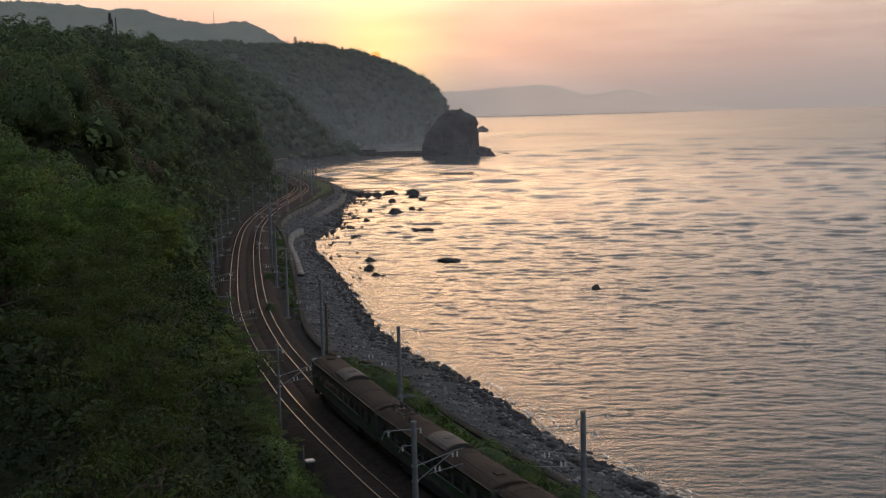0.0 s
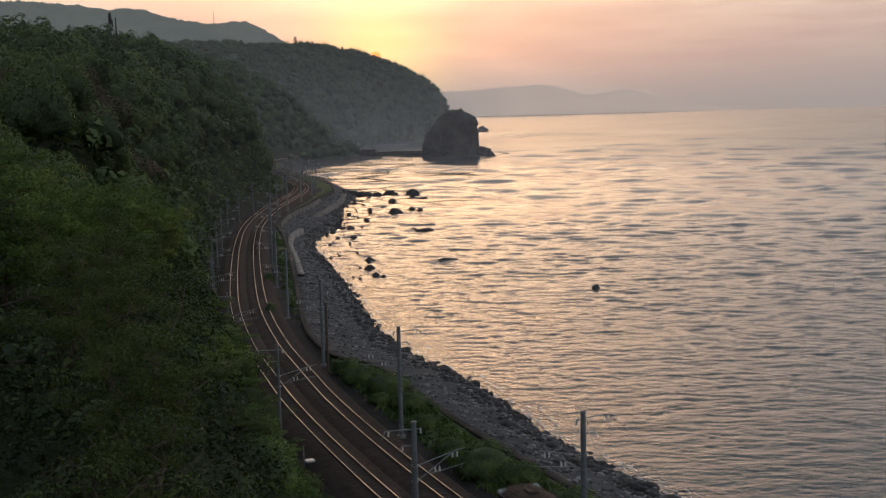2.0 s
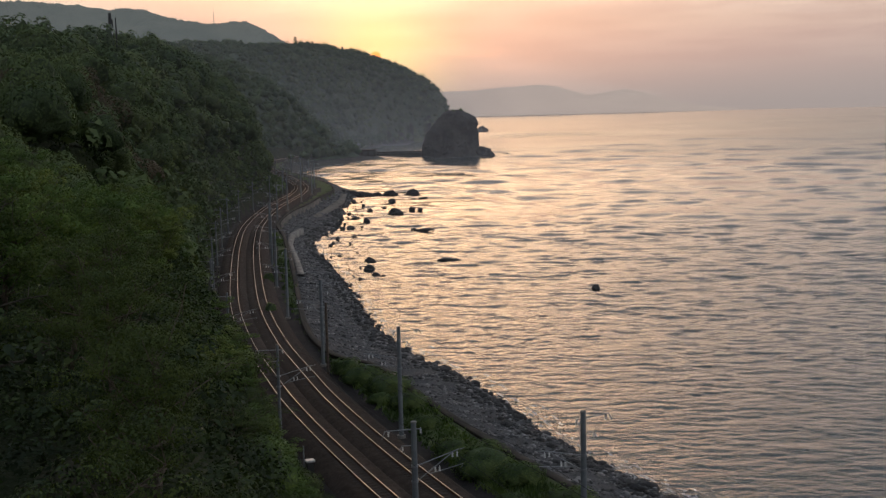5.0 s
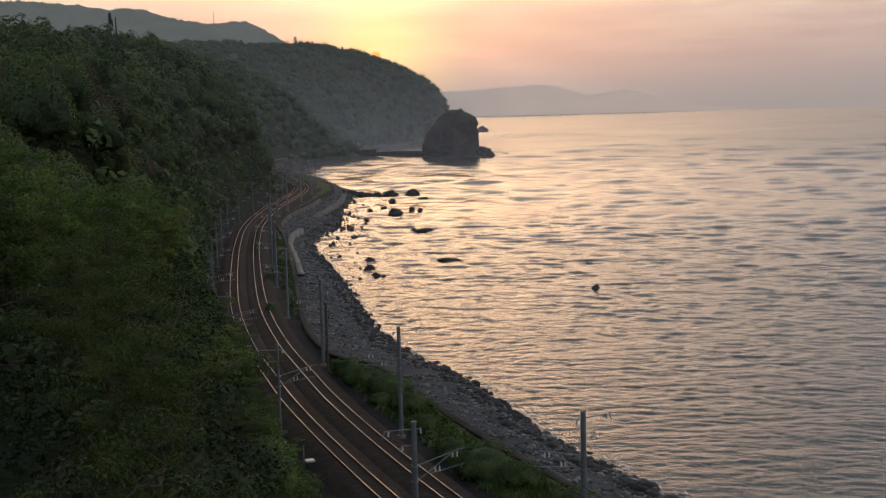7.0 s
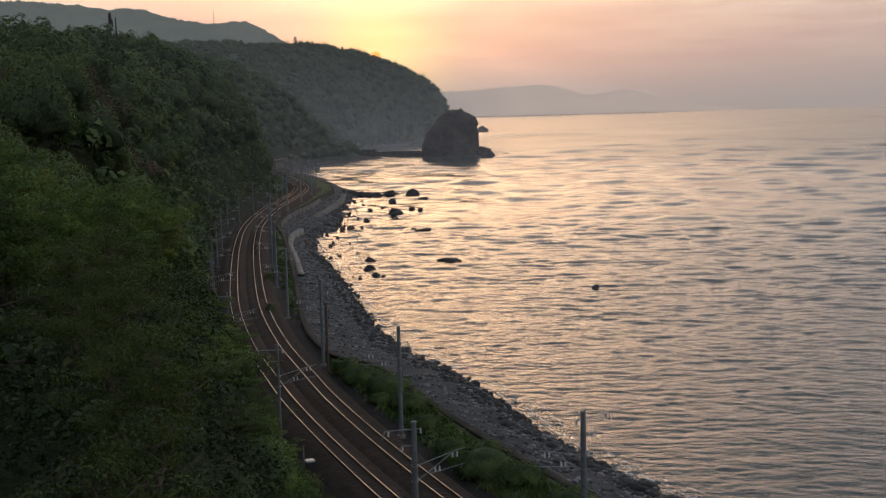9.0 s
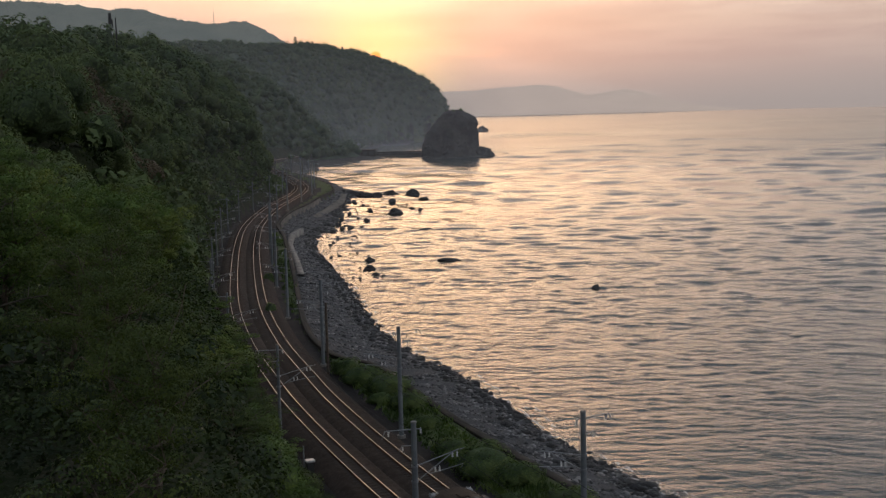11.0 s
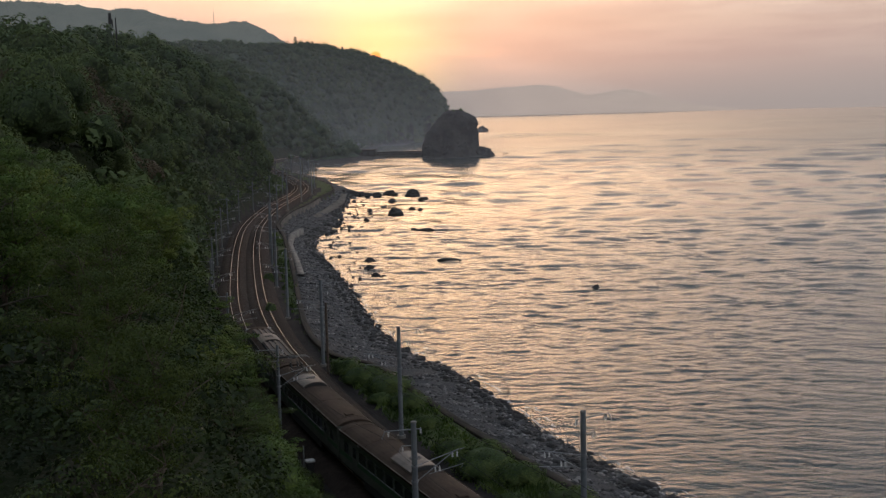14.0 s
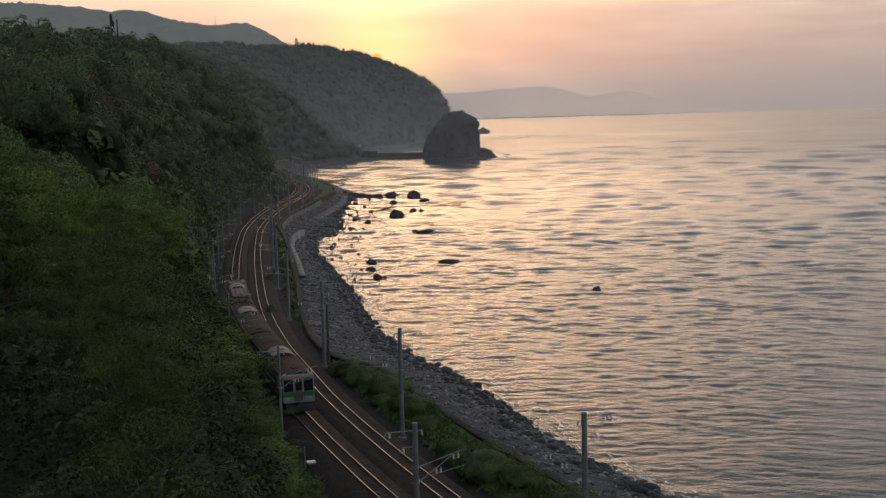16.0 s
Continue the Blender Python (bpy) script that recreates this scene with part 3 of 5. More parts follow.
def make_haze():
    """Thin sheets of evening mist along the wooded shore, lit by the sky; each thins out with height and towards the open sea."""
    for y, share in ((130, 0.014), (260, 0.028), (450, 0.045), (620, 0.085), (840, 0.13), (960, 0.15)):
        m, t = material("sea_mist")
        at = t.add("ShaderNodeSeparateXYZ")
        t.put(at.inputs[0], t.add("ShaderNodeTexCoord").outputs["Object"])
        dense = t.math("MULTIPLY", share, t.math("POWER", 2.718, t.math("MULTIPLY", at.outputs[2], -1 / 55)))
        dense = t.math("MULTIPLY", dense, t.span(at.outputs[0], 15.0, 130.0 if y < 700 else 70.0, 1.0, 0.0))
        clear = t.add("ShaderNodeBsdfTransparent")
        lit, back = t.add("ShaderNodeBsdfDiffuse"), t.add("ShaderNodeBsdfTranslucent")
        lit.inputs[0].default_value = back.inputs[0].default_value = (0.84, 0.88, 0.93, 1)
        both, mixed = t.add("ShaderNodeMixShader"), t.add("ShaderNodeMixShader")
        both.inputs[0].default_value = 0.5
        t.put(both.inputs[1], lit.outputs[0]), t.put(both.inputs[2], back.outputs[0])
        t.put(mixed.inputs[0], dense), t.put(mixed.inputs[1], clear.outputs[0]), t.put(mixed.inputs[2], both.outputs[0])
        finish(t, mixed.outputs[0])
        xs, zs = np.linspace(-1500, 2200, 30), np.linspace(SEA - 2, 420, 16)
        gx, gz = np.meshgrid(xs, zs)
        i = np.arange(15)[:, None] * 30 + np.arange(29)[None, :]
        v = np.stack([gx.ravel(), np.full(gx.size, float(y)), gz.ravel()], 1)
        ob = link_mesh("backdrop_mist", v, np.stack([i, i + 1, i + 31, i + 30], -1).reshape(-1, 4), m)
        tagged(ob, "thin veil of evening sea mist over the bay", "mist", kind="structure")


make_haze()


# ---------------------------------------------------------------- woods
def leaf_cards(centres, normals, size, rng, curl=0.25):
    """One small folded leaf per centre: four corners, the middle line bent."""
    n = len(centres)
    up = rng.normal(size=(n, 3))
    a = np.cross(normals, up)
    a /= np.linalg.norm(a, axis=1)[:, None] + 1e-9
    b = np.cross(normals, a)
    s = (size * (0.6 + 0.8 * rng.random(n)))[:, None]
    lift = normals * s * curl
    v = np.stack([centres - a * s, centres - b * s * 0.55 + lift, centres + a * s, centres + b * s * 0.55 + lift], 1)
    return v.reshape(-1, 3)


def unit_vectors(n, rng):
    v = rng.normal(size=(n, 3))
    return v / np.linalg.norm(v, axis=1)[:, None]


def ball(detail):
    bm = fresh()
    bmesh.ops.create_icosphere(bm, subdivisions=detail, radius=1.0)
    v, f = np.array([v.co for v in bm.verts]), np.array([[v.index for v in f.verts] for f in bm.faces])
    bm.free()
    return v, f


def crown_template(leaves, size, rng, lobes=9, detail=2):
    """A crown one metre in radius, base at z = 0: leaf tufts on the outer side of rounded lobes (corners, soft normals),
    and the lobed inner mass that they sit on (corners, faces)."""
    turn = np.arange(lobes) * 2.4 + rng.random(lobes) * 0.8
    rise = np.linspace(-0.1, 0.95, lobes)
    flat = np.sqrt(np.maximum(0, 1 - rise ** 2))
    way = np.stack([np.cos(turn) * flat, np.sin(turn) * flat, rise], 1)
    lobe = way * (0.50 + 0.16 * rng.random((lobes, 1)))
    rad = 0.26 + 0.20 * rng.random(lobes)
    pick = rng.integers(0, lobes, leaves)
    out = unit_vectors(leaves, rng) + way[pick] * 0.55 + np.array([0, 0, 0.25])
    out /= np.linalg.norm(out, axis=1)[:, None]
    c = lobe[pick] + out * rad[pick][:, None] * (0.88 + 0.20 * rng.random((leaves, 1)))
    nrm = out + 0.24 * unit_vectors(leaves, rng) + np.array([0, 0, 0.15])
    nrm /= np.linalg.norm(nrm, axis=1)[:, None]
    v = leaf_cards(c, nrm, size, rng)
    soft = out * 0.75 + c * 0.7 + 0.12 * unit_vectors(leaves, rng)
    soft /= np.linalg.norm(soft, axis=1)[:, None]
    u, tri = ball(detail)
    across = u @ lobe.T
    under = rad ** 2 - ((lobe ** 2).sum(1) - across ** 2)
    reach = np.where(under > 0, across + np.sqrt(np.maximum(under, 0)), 0.0).max(axis=1)
    core = u * np.maximum(reach, 0.45)[:, None] * (0.80 + 0.14 * 0.5 ** (detail - 1) * rng.normal(size=(len(u), 1)))
    core += 0.16 * 0.5 ** (detail - 1) * rng.normal(size=core.shape)
    v[:, 2] += 0.62
    core[:, 2] += 0.62
    return v, np.repeat(soft, 4, axis=0), core, tri


def make_woods(name, spots, radius, leaves, size, mat, label, seed, squash=1.0, lift=0.0, core=None, detail=2):
    """Many crowns as one mesh of leaves and one of inner masses, each crown of its own tone. spots: x, y, z of the ground."""
    rng = np.random.default_rng(seed)
    forms = [crown_template(leaves, size, rng, int(rng.integers(8, 14)), detail) for _ in range(9)]
    blocks, tones, ways, cores, faces = [], [], [], [], []
    tri = forms[0][3]
    own = rng.normal(0, 0.33, len(spots))
    for i, ((x, y, z), s) in enumerate(zip(spots, radius * (0.65 + 0.75 * rng.random(len(spots)) ** 1.3))):
        v, n, u, _ = forms[int(rng.integers(len(forms)))]
        a = rng.random() * 6.283
        c, d = math.cos(a), math.sin(a)
        high, base = s * squash * (0.82 + 0.30 * rng.random()), z + lift * rng.random()
        ways.append(np.stack([n[:, 0] * c - n[:, 1] * d, n[:, 0] * d + n[:, 1] * c, n[:, 2]], 1))
        c, d = c * s, d * s
        blocks.append(np.stack([v[:, 0] * c - v[:, 1] * d + x, v[:, 0] * d + v[:, 1] * c + y, v[:, 2] * high + base], 1))
        if core:
            cores.append(np.stack([u[:, 0] * c - u[:, 1] * d + x, u[:, 0] * d + u[:, 1] * c + y, u[:, 2] * high + base], 1))
            faces.append(tri + len(u) * i)
    verts = np.vstack(blocks)
    ob = link_mesh(name, verts, np.arange(len(verts), dtype=np.int32).reshape(-1, 4), mat, smooth=True, normals=np.vstack(ways))
    ob.data.attributes.new("tone", "FLOAT", "POINT").data.foreach_set("value", np.repeat(own, len(forms[0][0])).astype(np.float32))
    tagged(ob, label, "woods", kind="stuff")
    if core:
        ob = link_mesh(name + "_crowns", np.vstack(cores), np.vstack(faces), core)
        ob.data.attributes.new("tone", "FLOAT", "POINT").data.foreach_set("value", np.repeat(own, len(forms[0][2])).astype(np.float32))
        tagged(ob, label.replace("woods", "tree crowns"), "woods", kind="stuff")


def scatter(x0, x1, y0, y1, gap, seed):
    rng = np.random.default_rng(seed)
    gx, gy = np.meshgrid(np.arange(x0, x1, gap), np.arange(y0, y1, gap))
    return gx.ravel() + rng.uniform(-0.5, 0.5, gx.size) * gap, gy.ravel() + rng.uniform(-0.5, 0.5, gx.size) * gap


def seat(x, y):
    z, kind = land_z(x, y)
    return np.stack([x, y, z], 1), kind


# hill above the line
x, y = scatter(-330, -20, 70, 700, 5.4, 11)
edge = -side_of(MIDDLE, x, y)
keep = (edge > 8.5) & (x > -0.42 * y - 6) & (edge < 125) & (np.hypot(x, y) > np.where(x < -0.24 * y, 84, 104))
spots, kind = seat(x[keep], y[keep])
close, edge = np.hypot(spots[:, 0], spots[:, 1]), edge[keep]
# crowns below the brow stand lower where they would rise above it
spots[:, 2] = np.minimum(spots[:, 2], 26.2 + close * brow_limit(spots[:, 0] / spots[:, 1]) - np.where(close < 150, 6.6, 7.6) - 2.4 * smooth01(-spots[:, 0] / spots[:, 1], 0.24, 0.32))
low = edge < 13
dry = np.hypot((spots[:, 0] + 45) / 15, (spots[:, 1] - 160) / 36) + 0.4 * rough_noise(spots[:, 0], spots[:, 1], 14, 55) < 1
for near_, far_, wide_, leaves_, leaf_, fine_ in ((0, 150, 2.8, 2600, 0.036, 3), (150, 230, 3.6, 1300, 0.056, 2), (230, 900, 3.9, 520, 0.078, 2)):
    pick_ = (close >= near_) & (close < far_) & ~low & ~(dry & (close < 260))
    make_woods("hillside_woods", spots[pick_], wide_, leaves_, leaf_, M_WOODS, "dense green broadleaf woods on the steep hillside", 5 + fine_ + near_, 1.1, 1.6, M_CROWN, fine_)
make_woods("hillside_thicket", spots[(close < 260) & ~low & dry], 2.9, 1500, 0.050, M_DRY, "brownish thicket woods on the steep hillside", 4)
make_woods("hillside_scrub", spots[low], 2.0, 220, 0.11, M_WOODS, "low green scrub at the foot of the hillside", 9)

# undergrowth that closes the slopes
x, y = scatter(-80, 8, 6, 136, 1.6, 14)
edge = -side_of(MIDDLE, x, y)
keep = (edge > 6.9) & (x > -0.50 * y - 4) & (x < 0.12 * y + 2) & (np.hypot(x, y) > 9)
spots, kind = seat(x[keep], y[keep])
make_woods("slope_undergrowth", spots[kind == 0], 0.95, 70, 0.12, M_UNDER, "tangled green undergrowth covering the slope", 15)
x, y = scatter(-28, 6, 9, 50, 0.95, 18)
r = np.hypot(x, y)
keep = (r > 10) & (r < 50) & (x > -0.48 * y) & (x < 0.06 * y)
spots, kind = seat(x[keep], y[keep])
make_woods("slope_undergrowth", spots[kind == 0], 0.72, 64, 0.10, M_UNDER, "leafy ground cover in the hollow, coloured dark for shade", 19, 0.8)
x, y = scatter(-130, -20, 70, 540, 2.7, 16)
edge = -side_of(MIDDLE, x, y)
keep = (edge > 6.8) & ((edge < 34) | (y < 190)) & (edge < 75) & (np.hypot(x, y) > np.where(x < -0.22 * y, 80, 118)) & (x > -0.42 * y)
spots, kind = seat(x[keep], y[keep])
make_woods("hillside_undergrowth", spots[kind == 0], 1.8, 40, 0.25, M_WOODS, "low green undergrowth on the foot of the hill", 17)

# far headland and the high ground behind it
x, y = scatter(-400, 40, 640, 1330, 5.6, 12)
ds = -side_of(SHORE, x, y)
keep = (ds > np.where(y > 950, 2, 16)) & (ds < 210) & (x > -0.30 * y) & ((y > 700) | (x > -0.19 * y)) & ((np.abs(side_of(MIDDLE, x, y)) > 8.5) | (y > 840))
spots, kind = seat(x[keep], y[keep])


def domes(x, y, cell, seed):
    """Height of a close canopy: the highest of the rounded crowns round each place, 0 to 1."""
    best = np.full(len(x), 9.0)
    cx, cy = np.floor(x / cell), np.floor(y / cell)
    for i in (-1, 0, 1):
        for j in (-1, 0, 1):
            u, v = cx + i, cy + j
            jx = (lattice(u, v, seed) * 0.5 + 0.5 + u) * cell
            jy = (lattice(u, v, seed + 7) * 0.5 + 0.5 + v) * cell
            best = np.minimum(best, np.hypot(x - jx, y - jy) / (cell * (0.85 + 0.2 * lattice(u, v, seed + 13))))
    return np.sqrt(np.maximum(0, 1 - best ** 2))


def make_canopy():
    """The close woodland roof of the far headland."""
    x, y, faces = polar(np.linspace(-22, 2.2, 250), np.geomspace(650, 1380, 290))
    ds, edge = -side_of(SHORE, x, y), np.abs(side_of(MIDDLE, x, y))
    z, kind = land_z(x, y)
    low = np.where(y > 950, 1.0, 12.0)
    grown = smooth01(ds, low, low + 9) * np.maximum(smooth01(edge, 6.5, 15), smooth01(y, 840, 870))
    top = z - np.where(y > 950, 0.3, 1.5) + (0.5 + 2.0 * domes(x, y, 7.0, 301) + 2.0 * domes(x, y, 13.0, 331)) * grown
    ob = link_mesh("headland_canopy", np.stack([x, y, top], 1), faces[(ds > 0)[faces].all(axis=1)], M_FARCROWN, smooth=True)
    tagged(ob, "close grey-green woodland canopy on the hazy headland", "woods", kind="stuff")


make_canopy()
nearer = spots[:, 1] + 30 * rough_noise(spots[:, 0], spots[:, 1], 40, 77) < 905
make_woods("bay_slope_woods", spots[nearer], 4.0, 90, 0.13, M_MIDWOODS, "grey-green woods on the slope above the bay", 29, 1.05, 0.6, M_MIDWOODS, 2)
make_woods("headland_woods", spots[~nearer], 4.2, 60, 0.14, M_FARWOODS, "grey-green woods on the hazy headland", 6, 1.05, 0.6, M_FARWOODS, 2)


def skyline_tree(bearing, height, radius, seed):
    """A tree that stands above the headland's crest."""
    rng = np.random.default_rng(seed)
    ys = np.linspace(860, 1300, 120)
    zs, _ = land_z(bearing * ys, ys)
    i = int(((zs - 26.2) / ys).argmax())
    tree = new("skyline_tree")
    tree.location = (bearing * ys[i], ys[i], zs[i])
    part("trunk", rod(fresh(), (0, 0, -1), (0, 0, height * 0.9), 0.35, 0.1, 6), M_BARK, tree)
    form = np.vstack([crown_template(150, 0.22, rng, 6)[0] * np.array([radius * s, radius * s, radius * 0.8]) + np.array([0, 0, height * k])
                      for s, k in ((1.0, 0.35), (0.85, 0.55), (0.6, 0.75))])
    link_mesh("crown", form, np.arange(len(form)).reshape(-1, 4), M_FARWOODS, tree)
    tagged(tree, "tall hazy tree standing out above the headland crest", "tree", "trees on the skyline")


for i, (b, h, w) in enumerate(((-0.1175, 13.0, 2.6), (-0.1240, 10.5, 1.5), (-0.1035, 10.0, 2.0), (-0.1620, 9.5, 2.6), (-0.0790, 9.0, 2.2), (-0.0480, 8.5, 2.0))):
    skyline_tree(b, h, w, 610 + i)


# ---------------------------------------------------------------- sea stack, pier, far shore
def lump(name, centre, size, detail, seed, mat, label, category, group="", shape=None, rough=0.28, parent=None):
    """A rock: a ball pushed in and out by noise at three scales."""
    bm = fresh()
    bmesh.ops.create_icosphere(bm, subdivisions=detail, radius=1.0)
    off = Vector((seed * 3.7, seed * 1.3, seed * 2.9))
    for v in bm.verts:
        p = v.co.copy()
        k = 1 + rough * noise.noise(p * 1.1 + off) + rough * 0.55 * noise.noise(p * 2.7 + off) + rough * 0.3 * noise.noise(p * 6.0 + off)
        if shape:
            p = shape(p)
        v.co = Vector((p.x * k * size[0], p.y * k * size[1], p.z * k * size[2]))
    ob = part(name, bm, mat, parent, smooth=False)
    ob.location = centre
    ob.rotation_euler = (0, 0, seed * 1.7)
    if parent is None:
        tagged(ob, label, category, group)
    return ob


def stack_side(h, west):
    """Half width of the stack at a height, to its west or east side."""
    if west:
        return np.interp(h, [-3, 0, 6, 10.4, 16, 21.5, 25, 28, 30], [18.5, 18.2, 19.0, 18.4, 15.6, 11.6, 8.8, 5.5, 1.0])
    return np.interp(h, [-3, 0, 6, 10.4, 16, 21.5, 25, 28, 30], [21.0, 20.5, 19.2, 18.2, 17.4, 17.0, 15.4, 12.0, 5.0])


def stack_rock(parent):
    """Steep body with a gentler west shoulder, its faces broken by noise at three scales."""
    bm = fresh()
    rings, round_ = 46, 110
    grid = []
    for i in range(rings):
        h = -3 + 33 * i / (rings - 1)
        row = []
        for j in range(round_):
            a = 2 * math.pi * j / round_
            c, d = math.cos(a), math.sin(a)
            half = stack_side(h, c < 0) * abs(c) ** 1.0
            deep = 0.85 * 0.5 * (stack_side(h, True) + stack_side(h, False))
            p = Vector((half if c > 0 else -half, deep * d, h))
            q = p * 0.07
            k = 1 + 0.10 * noise.noise(q) + 0.07 * noise.noise(q * 2.6) + 0.05 * noise.noise(q * 6.5)
            row.append(bm.verts.new((p.x * k, p.y * k, h + 0.9 * noise.noise(q * 3.1 + Vector((5, 0, 0))))))
        grid.append(row)
    for i in range(rings - 1):
        for j in range(round_):
            n = (j + 1) % round_
            bm.faces.new((grid[i][j], grid[i][n], grid[i + 1][n], grid[i + 1][j]))
    bm.faces.new(grid[-1])
    return part("rock", bm, M_CLIFF, parent)


def make_stack():
    base = new("sea_stack")
    base.location = (7.4, 795, SEA)
    tagged(base, "dark flat-topped sea stack with shrubs on its crown", "rock")
    stack_rock(base)
    toe = lump("ledge", (21.5, -4, 0.2), (6.8, 6, 5.2), 4, 0.0, M_CLIFF, "", "", rough=0.35, parent=base)
    toe.rotation_euler = (0, 0, 0)
    foot = lump("ledge", (4, -10, -0.6), (22, 7, 1.6), 4, 0.0, M_CLIFF, "", "", rough=0.35, parent=base)
    foot.rotation_euler = (0, 0, 0)
    rng = np.random.default_rng(31)
    tops = []
    for i in range(26):
        a, r = rng.random() * 6.28, 10.0 * rng.random() ** 0.5
        form = crown_template(60, 0.27, rng, 6)[0]
        s = 0.9 + 0.7 * rng.random()
        tops.append(form * s + np.array([4.2 + 0.9 * r * math.cos(a), r * 0.8 * math.sin(a), 28.3 - 0.05 * r * r]))
    for cx, cz in ((6.6, 29.0), (1.6, 28.6)):
        tops.append(crown_template(120, 0.22, rng, 7)[0] * 1.5 + np.array([cx, -2, cz]))
    v = np.vstack(tops)
    link_mesh("scrub", v, np.arange(len(v)).reshape(-1, 4), M_WOODS, base, "low dark shrubs on the crown")


make_stack()
lump("skerry", (58, 1658, SEA - 0.1), (9, 5, 6.5), 3, 2.0, M_CLIFF, "dark rock awash behind the sea stack", "rock")
lump("skerry", (45, 824, SEA - 0.1), (5.5, 1.2, 0.35), 3, 3.0, M_ROCK, "low dark reef just above the water", "rock")


def make_pier():
    pier = new("breakwater")
    pier.location = (-32, 822, SEA)
    tagged(pier, "low grey concrete breakwater running out to the sea stack", "breakwater")
    for i in range(5):
        part("deck_block", box(fresh(), (-20 + i * 9.6, -2.4, -2), (-10.45 + i * 9.6, 2.4, 1.9), 0.08), M_KERB, pier)
    part("parapet", box(fresh(), (-20, 1.6, 1.9), (20, 2.4, 3.0), 0.06), M_KERB, pier)
    part("landing", box(fresh(), (-16, -10, -2), (12, -5.2, 0.55), 0.1), M_KERB, pier)
    shed = new("harbour_shed")
    shed.location = (-52, 800, -2.6)
    tagged(shed, "low dark boat shed with a flat roof on the far shore", "shed")
    part("wall", box(fresh(), (-9, -4, -2), (9, 4, 3.2), 0.05), M_KERB, shed)
    part("roof", box(fresh(), (-9.6, -4.7, 3.2), (9.6, 4.7, 3.6), 0.05), M_ROOF, shed, "dark flat roof")
    for i in range(4):
        part("door", box(fresh(), (-7.8 + i * 4.1, -4.1, -0.2), (-4.8 + i * 4.1, -4.0, 2.4)), M_BLACK, shed, "dark roller door")


make_pier()


# ---------------------------------------------------------------- railway
def along(line, profile, closed=True):
    """A profile (right, up) swept along a line."""
    d = np.gradient(line, axis=0)
    d /= np.linalg.norm(d, axis=1)[:, None]
    right = np.stack([d[:, 1], -d[:, 0]], 1)
    p = np.asarray(profile, float)
    k, n = len(p), len(line)
    v = np.empty((n, k, 3))
    v[:, :, :2] = line[:, None, :] + right[:, None, :] * p[None, :, :1]
    v[:, :, 2] = p[None, :, 1]
    j = np.arange(k if closed else k - 1)
    i = np.arange(n - 1)[:, None] * k
    faces = np.stack([i + j, i + (j + 1) % k, i + k + (j + 1) % k, i + k + j], -1).reshape(-1, 4)
    return v.reshape(-1, 3), faces


def stretch(line, y0, y1):
    return line[(line[:, 1] > y0) & (line[:, 1] < y1)]


SLEEPER_GAP = 0.61


def make_track(centre, label):
    track = new("railway_track")
    tagged(track, label, "railway track", "the two tracks")
    line = stretch(centre, -190, 860)[::2]
    v, f = along(line, [(-2.6, -0.95), (-1.55, -0.18), (1.55, -0.18), (2.6, -0.95)], False)
    link_mesh("ballast", v, f, M_BALLAST, track, "rust-brown crushed stone ballast", smooth=False)
    for side in (-1, 1):
        # foot and web; then the bright head
        c = side * 0.5665
        v, f = along(line, [(c - 0.062, -0.155), (c - 0.062, -0.14), (c - 0.012, -0.12), (c - 0.012, -0.04), (c + 0.012, -0.04), (c + 0.012, -0.12), (c + 0.062, -0.14), (c + 0.062, -0.155)])
        rail = link_mesh("rail", v, f, M_RUST, track, "rusty steel rail with a polished head")
        v, f = along(line, [(c - 0.036, -0.042), (c - 0.036, -0.006), (c - 0.024, 0.0), (c + 0.024, 0.0), (c + 0.036, -0.006), (c + 0.036, -0.042)])
        link_mesh("rail_head", v, f, M_RAILTOP, rail, "polished rail head")
    # sleepers: the nearest ones singly, the rest joined
    bm = box(fresh(), (-1.0, -0.12, -0.30), (1.0, 0.12, -0.155), 0.02)
    proto = bpy.data.meshes.new("sleeper")
    bm.to_mesh(proto)
    bm.free()
    proto.materials.append(M_SLEEPER)
    s = np.r_[0, np.cumsum(np.linalg.norm(np.diff(centre, axis=0), axis=1))]
    at = np.arange(0, s[-1], SLEEPER_GAP)
    px, py = np.interp(at, s, centre[:, 0]), np.interp(at, s, centre[:, 1])
    ahead = np.stack([np.interp(at + 0.5, s, centre[:, 0]) - px, np.interp(at + 0.5, s, centre[:, 1]) - py], 1)
    ang = np.arctan2(ahead[:, 1], ahead[:, 0]) - math.pi / 2
    rest_v, rest_f = [], []
    cube = np.array([(-1, -.12, -.3), (1, -.12, -.3), (1, .12, -.3), (-1, .12, -.3), (-1, -.12, -.155), (1, -.12, -.155), (1, .12, -.155), (-1, .12, -.155)])
    cf = np.array([(4, 5, 6, 7), (0, 1, 5, 4), (1, 2, 6, 5), (2, 3, 7, 6), (3, 0, 4, 7)])
    for x_, y_, a in zip(px, py, ang):
        if 60 < y_ < 225:
            ob = new("sleeper", proto)
            ob.parent = track
            ob.location, ob.rotation_euler = (x_, y_, random.uniform(-0.012, 0.012)), (0, 0, a + random.uniform(-0.02, 0.02))
        elif -60 < y_ < 860:
            c, d = math.cos(a), math.sin(a)
            rest_f.append(cf + 8 * len(rest_v))
            rest_v.append(np.stack([cube[:, 0] * c - cube[:, 1] * d + x_, cube[:, 0] * d + cube[:, 1] * c + y_, cube[:, 2]], 1))
    tagged(link_mesh("sleepers_beyond", np.vstack(rest_v), np.vstack(rest_f), M_SLEEPER, track), kind="stuff")


make_track(TRACK_SEA, "curving railway track on the sea side, rails shining")
make_track(TRACK_LAND, "curving railway track on the hill side, rails shining")


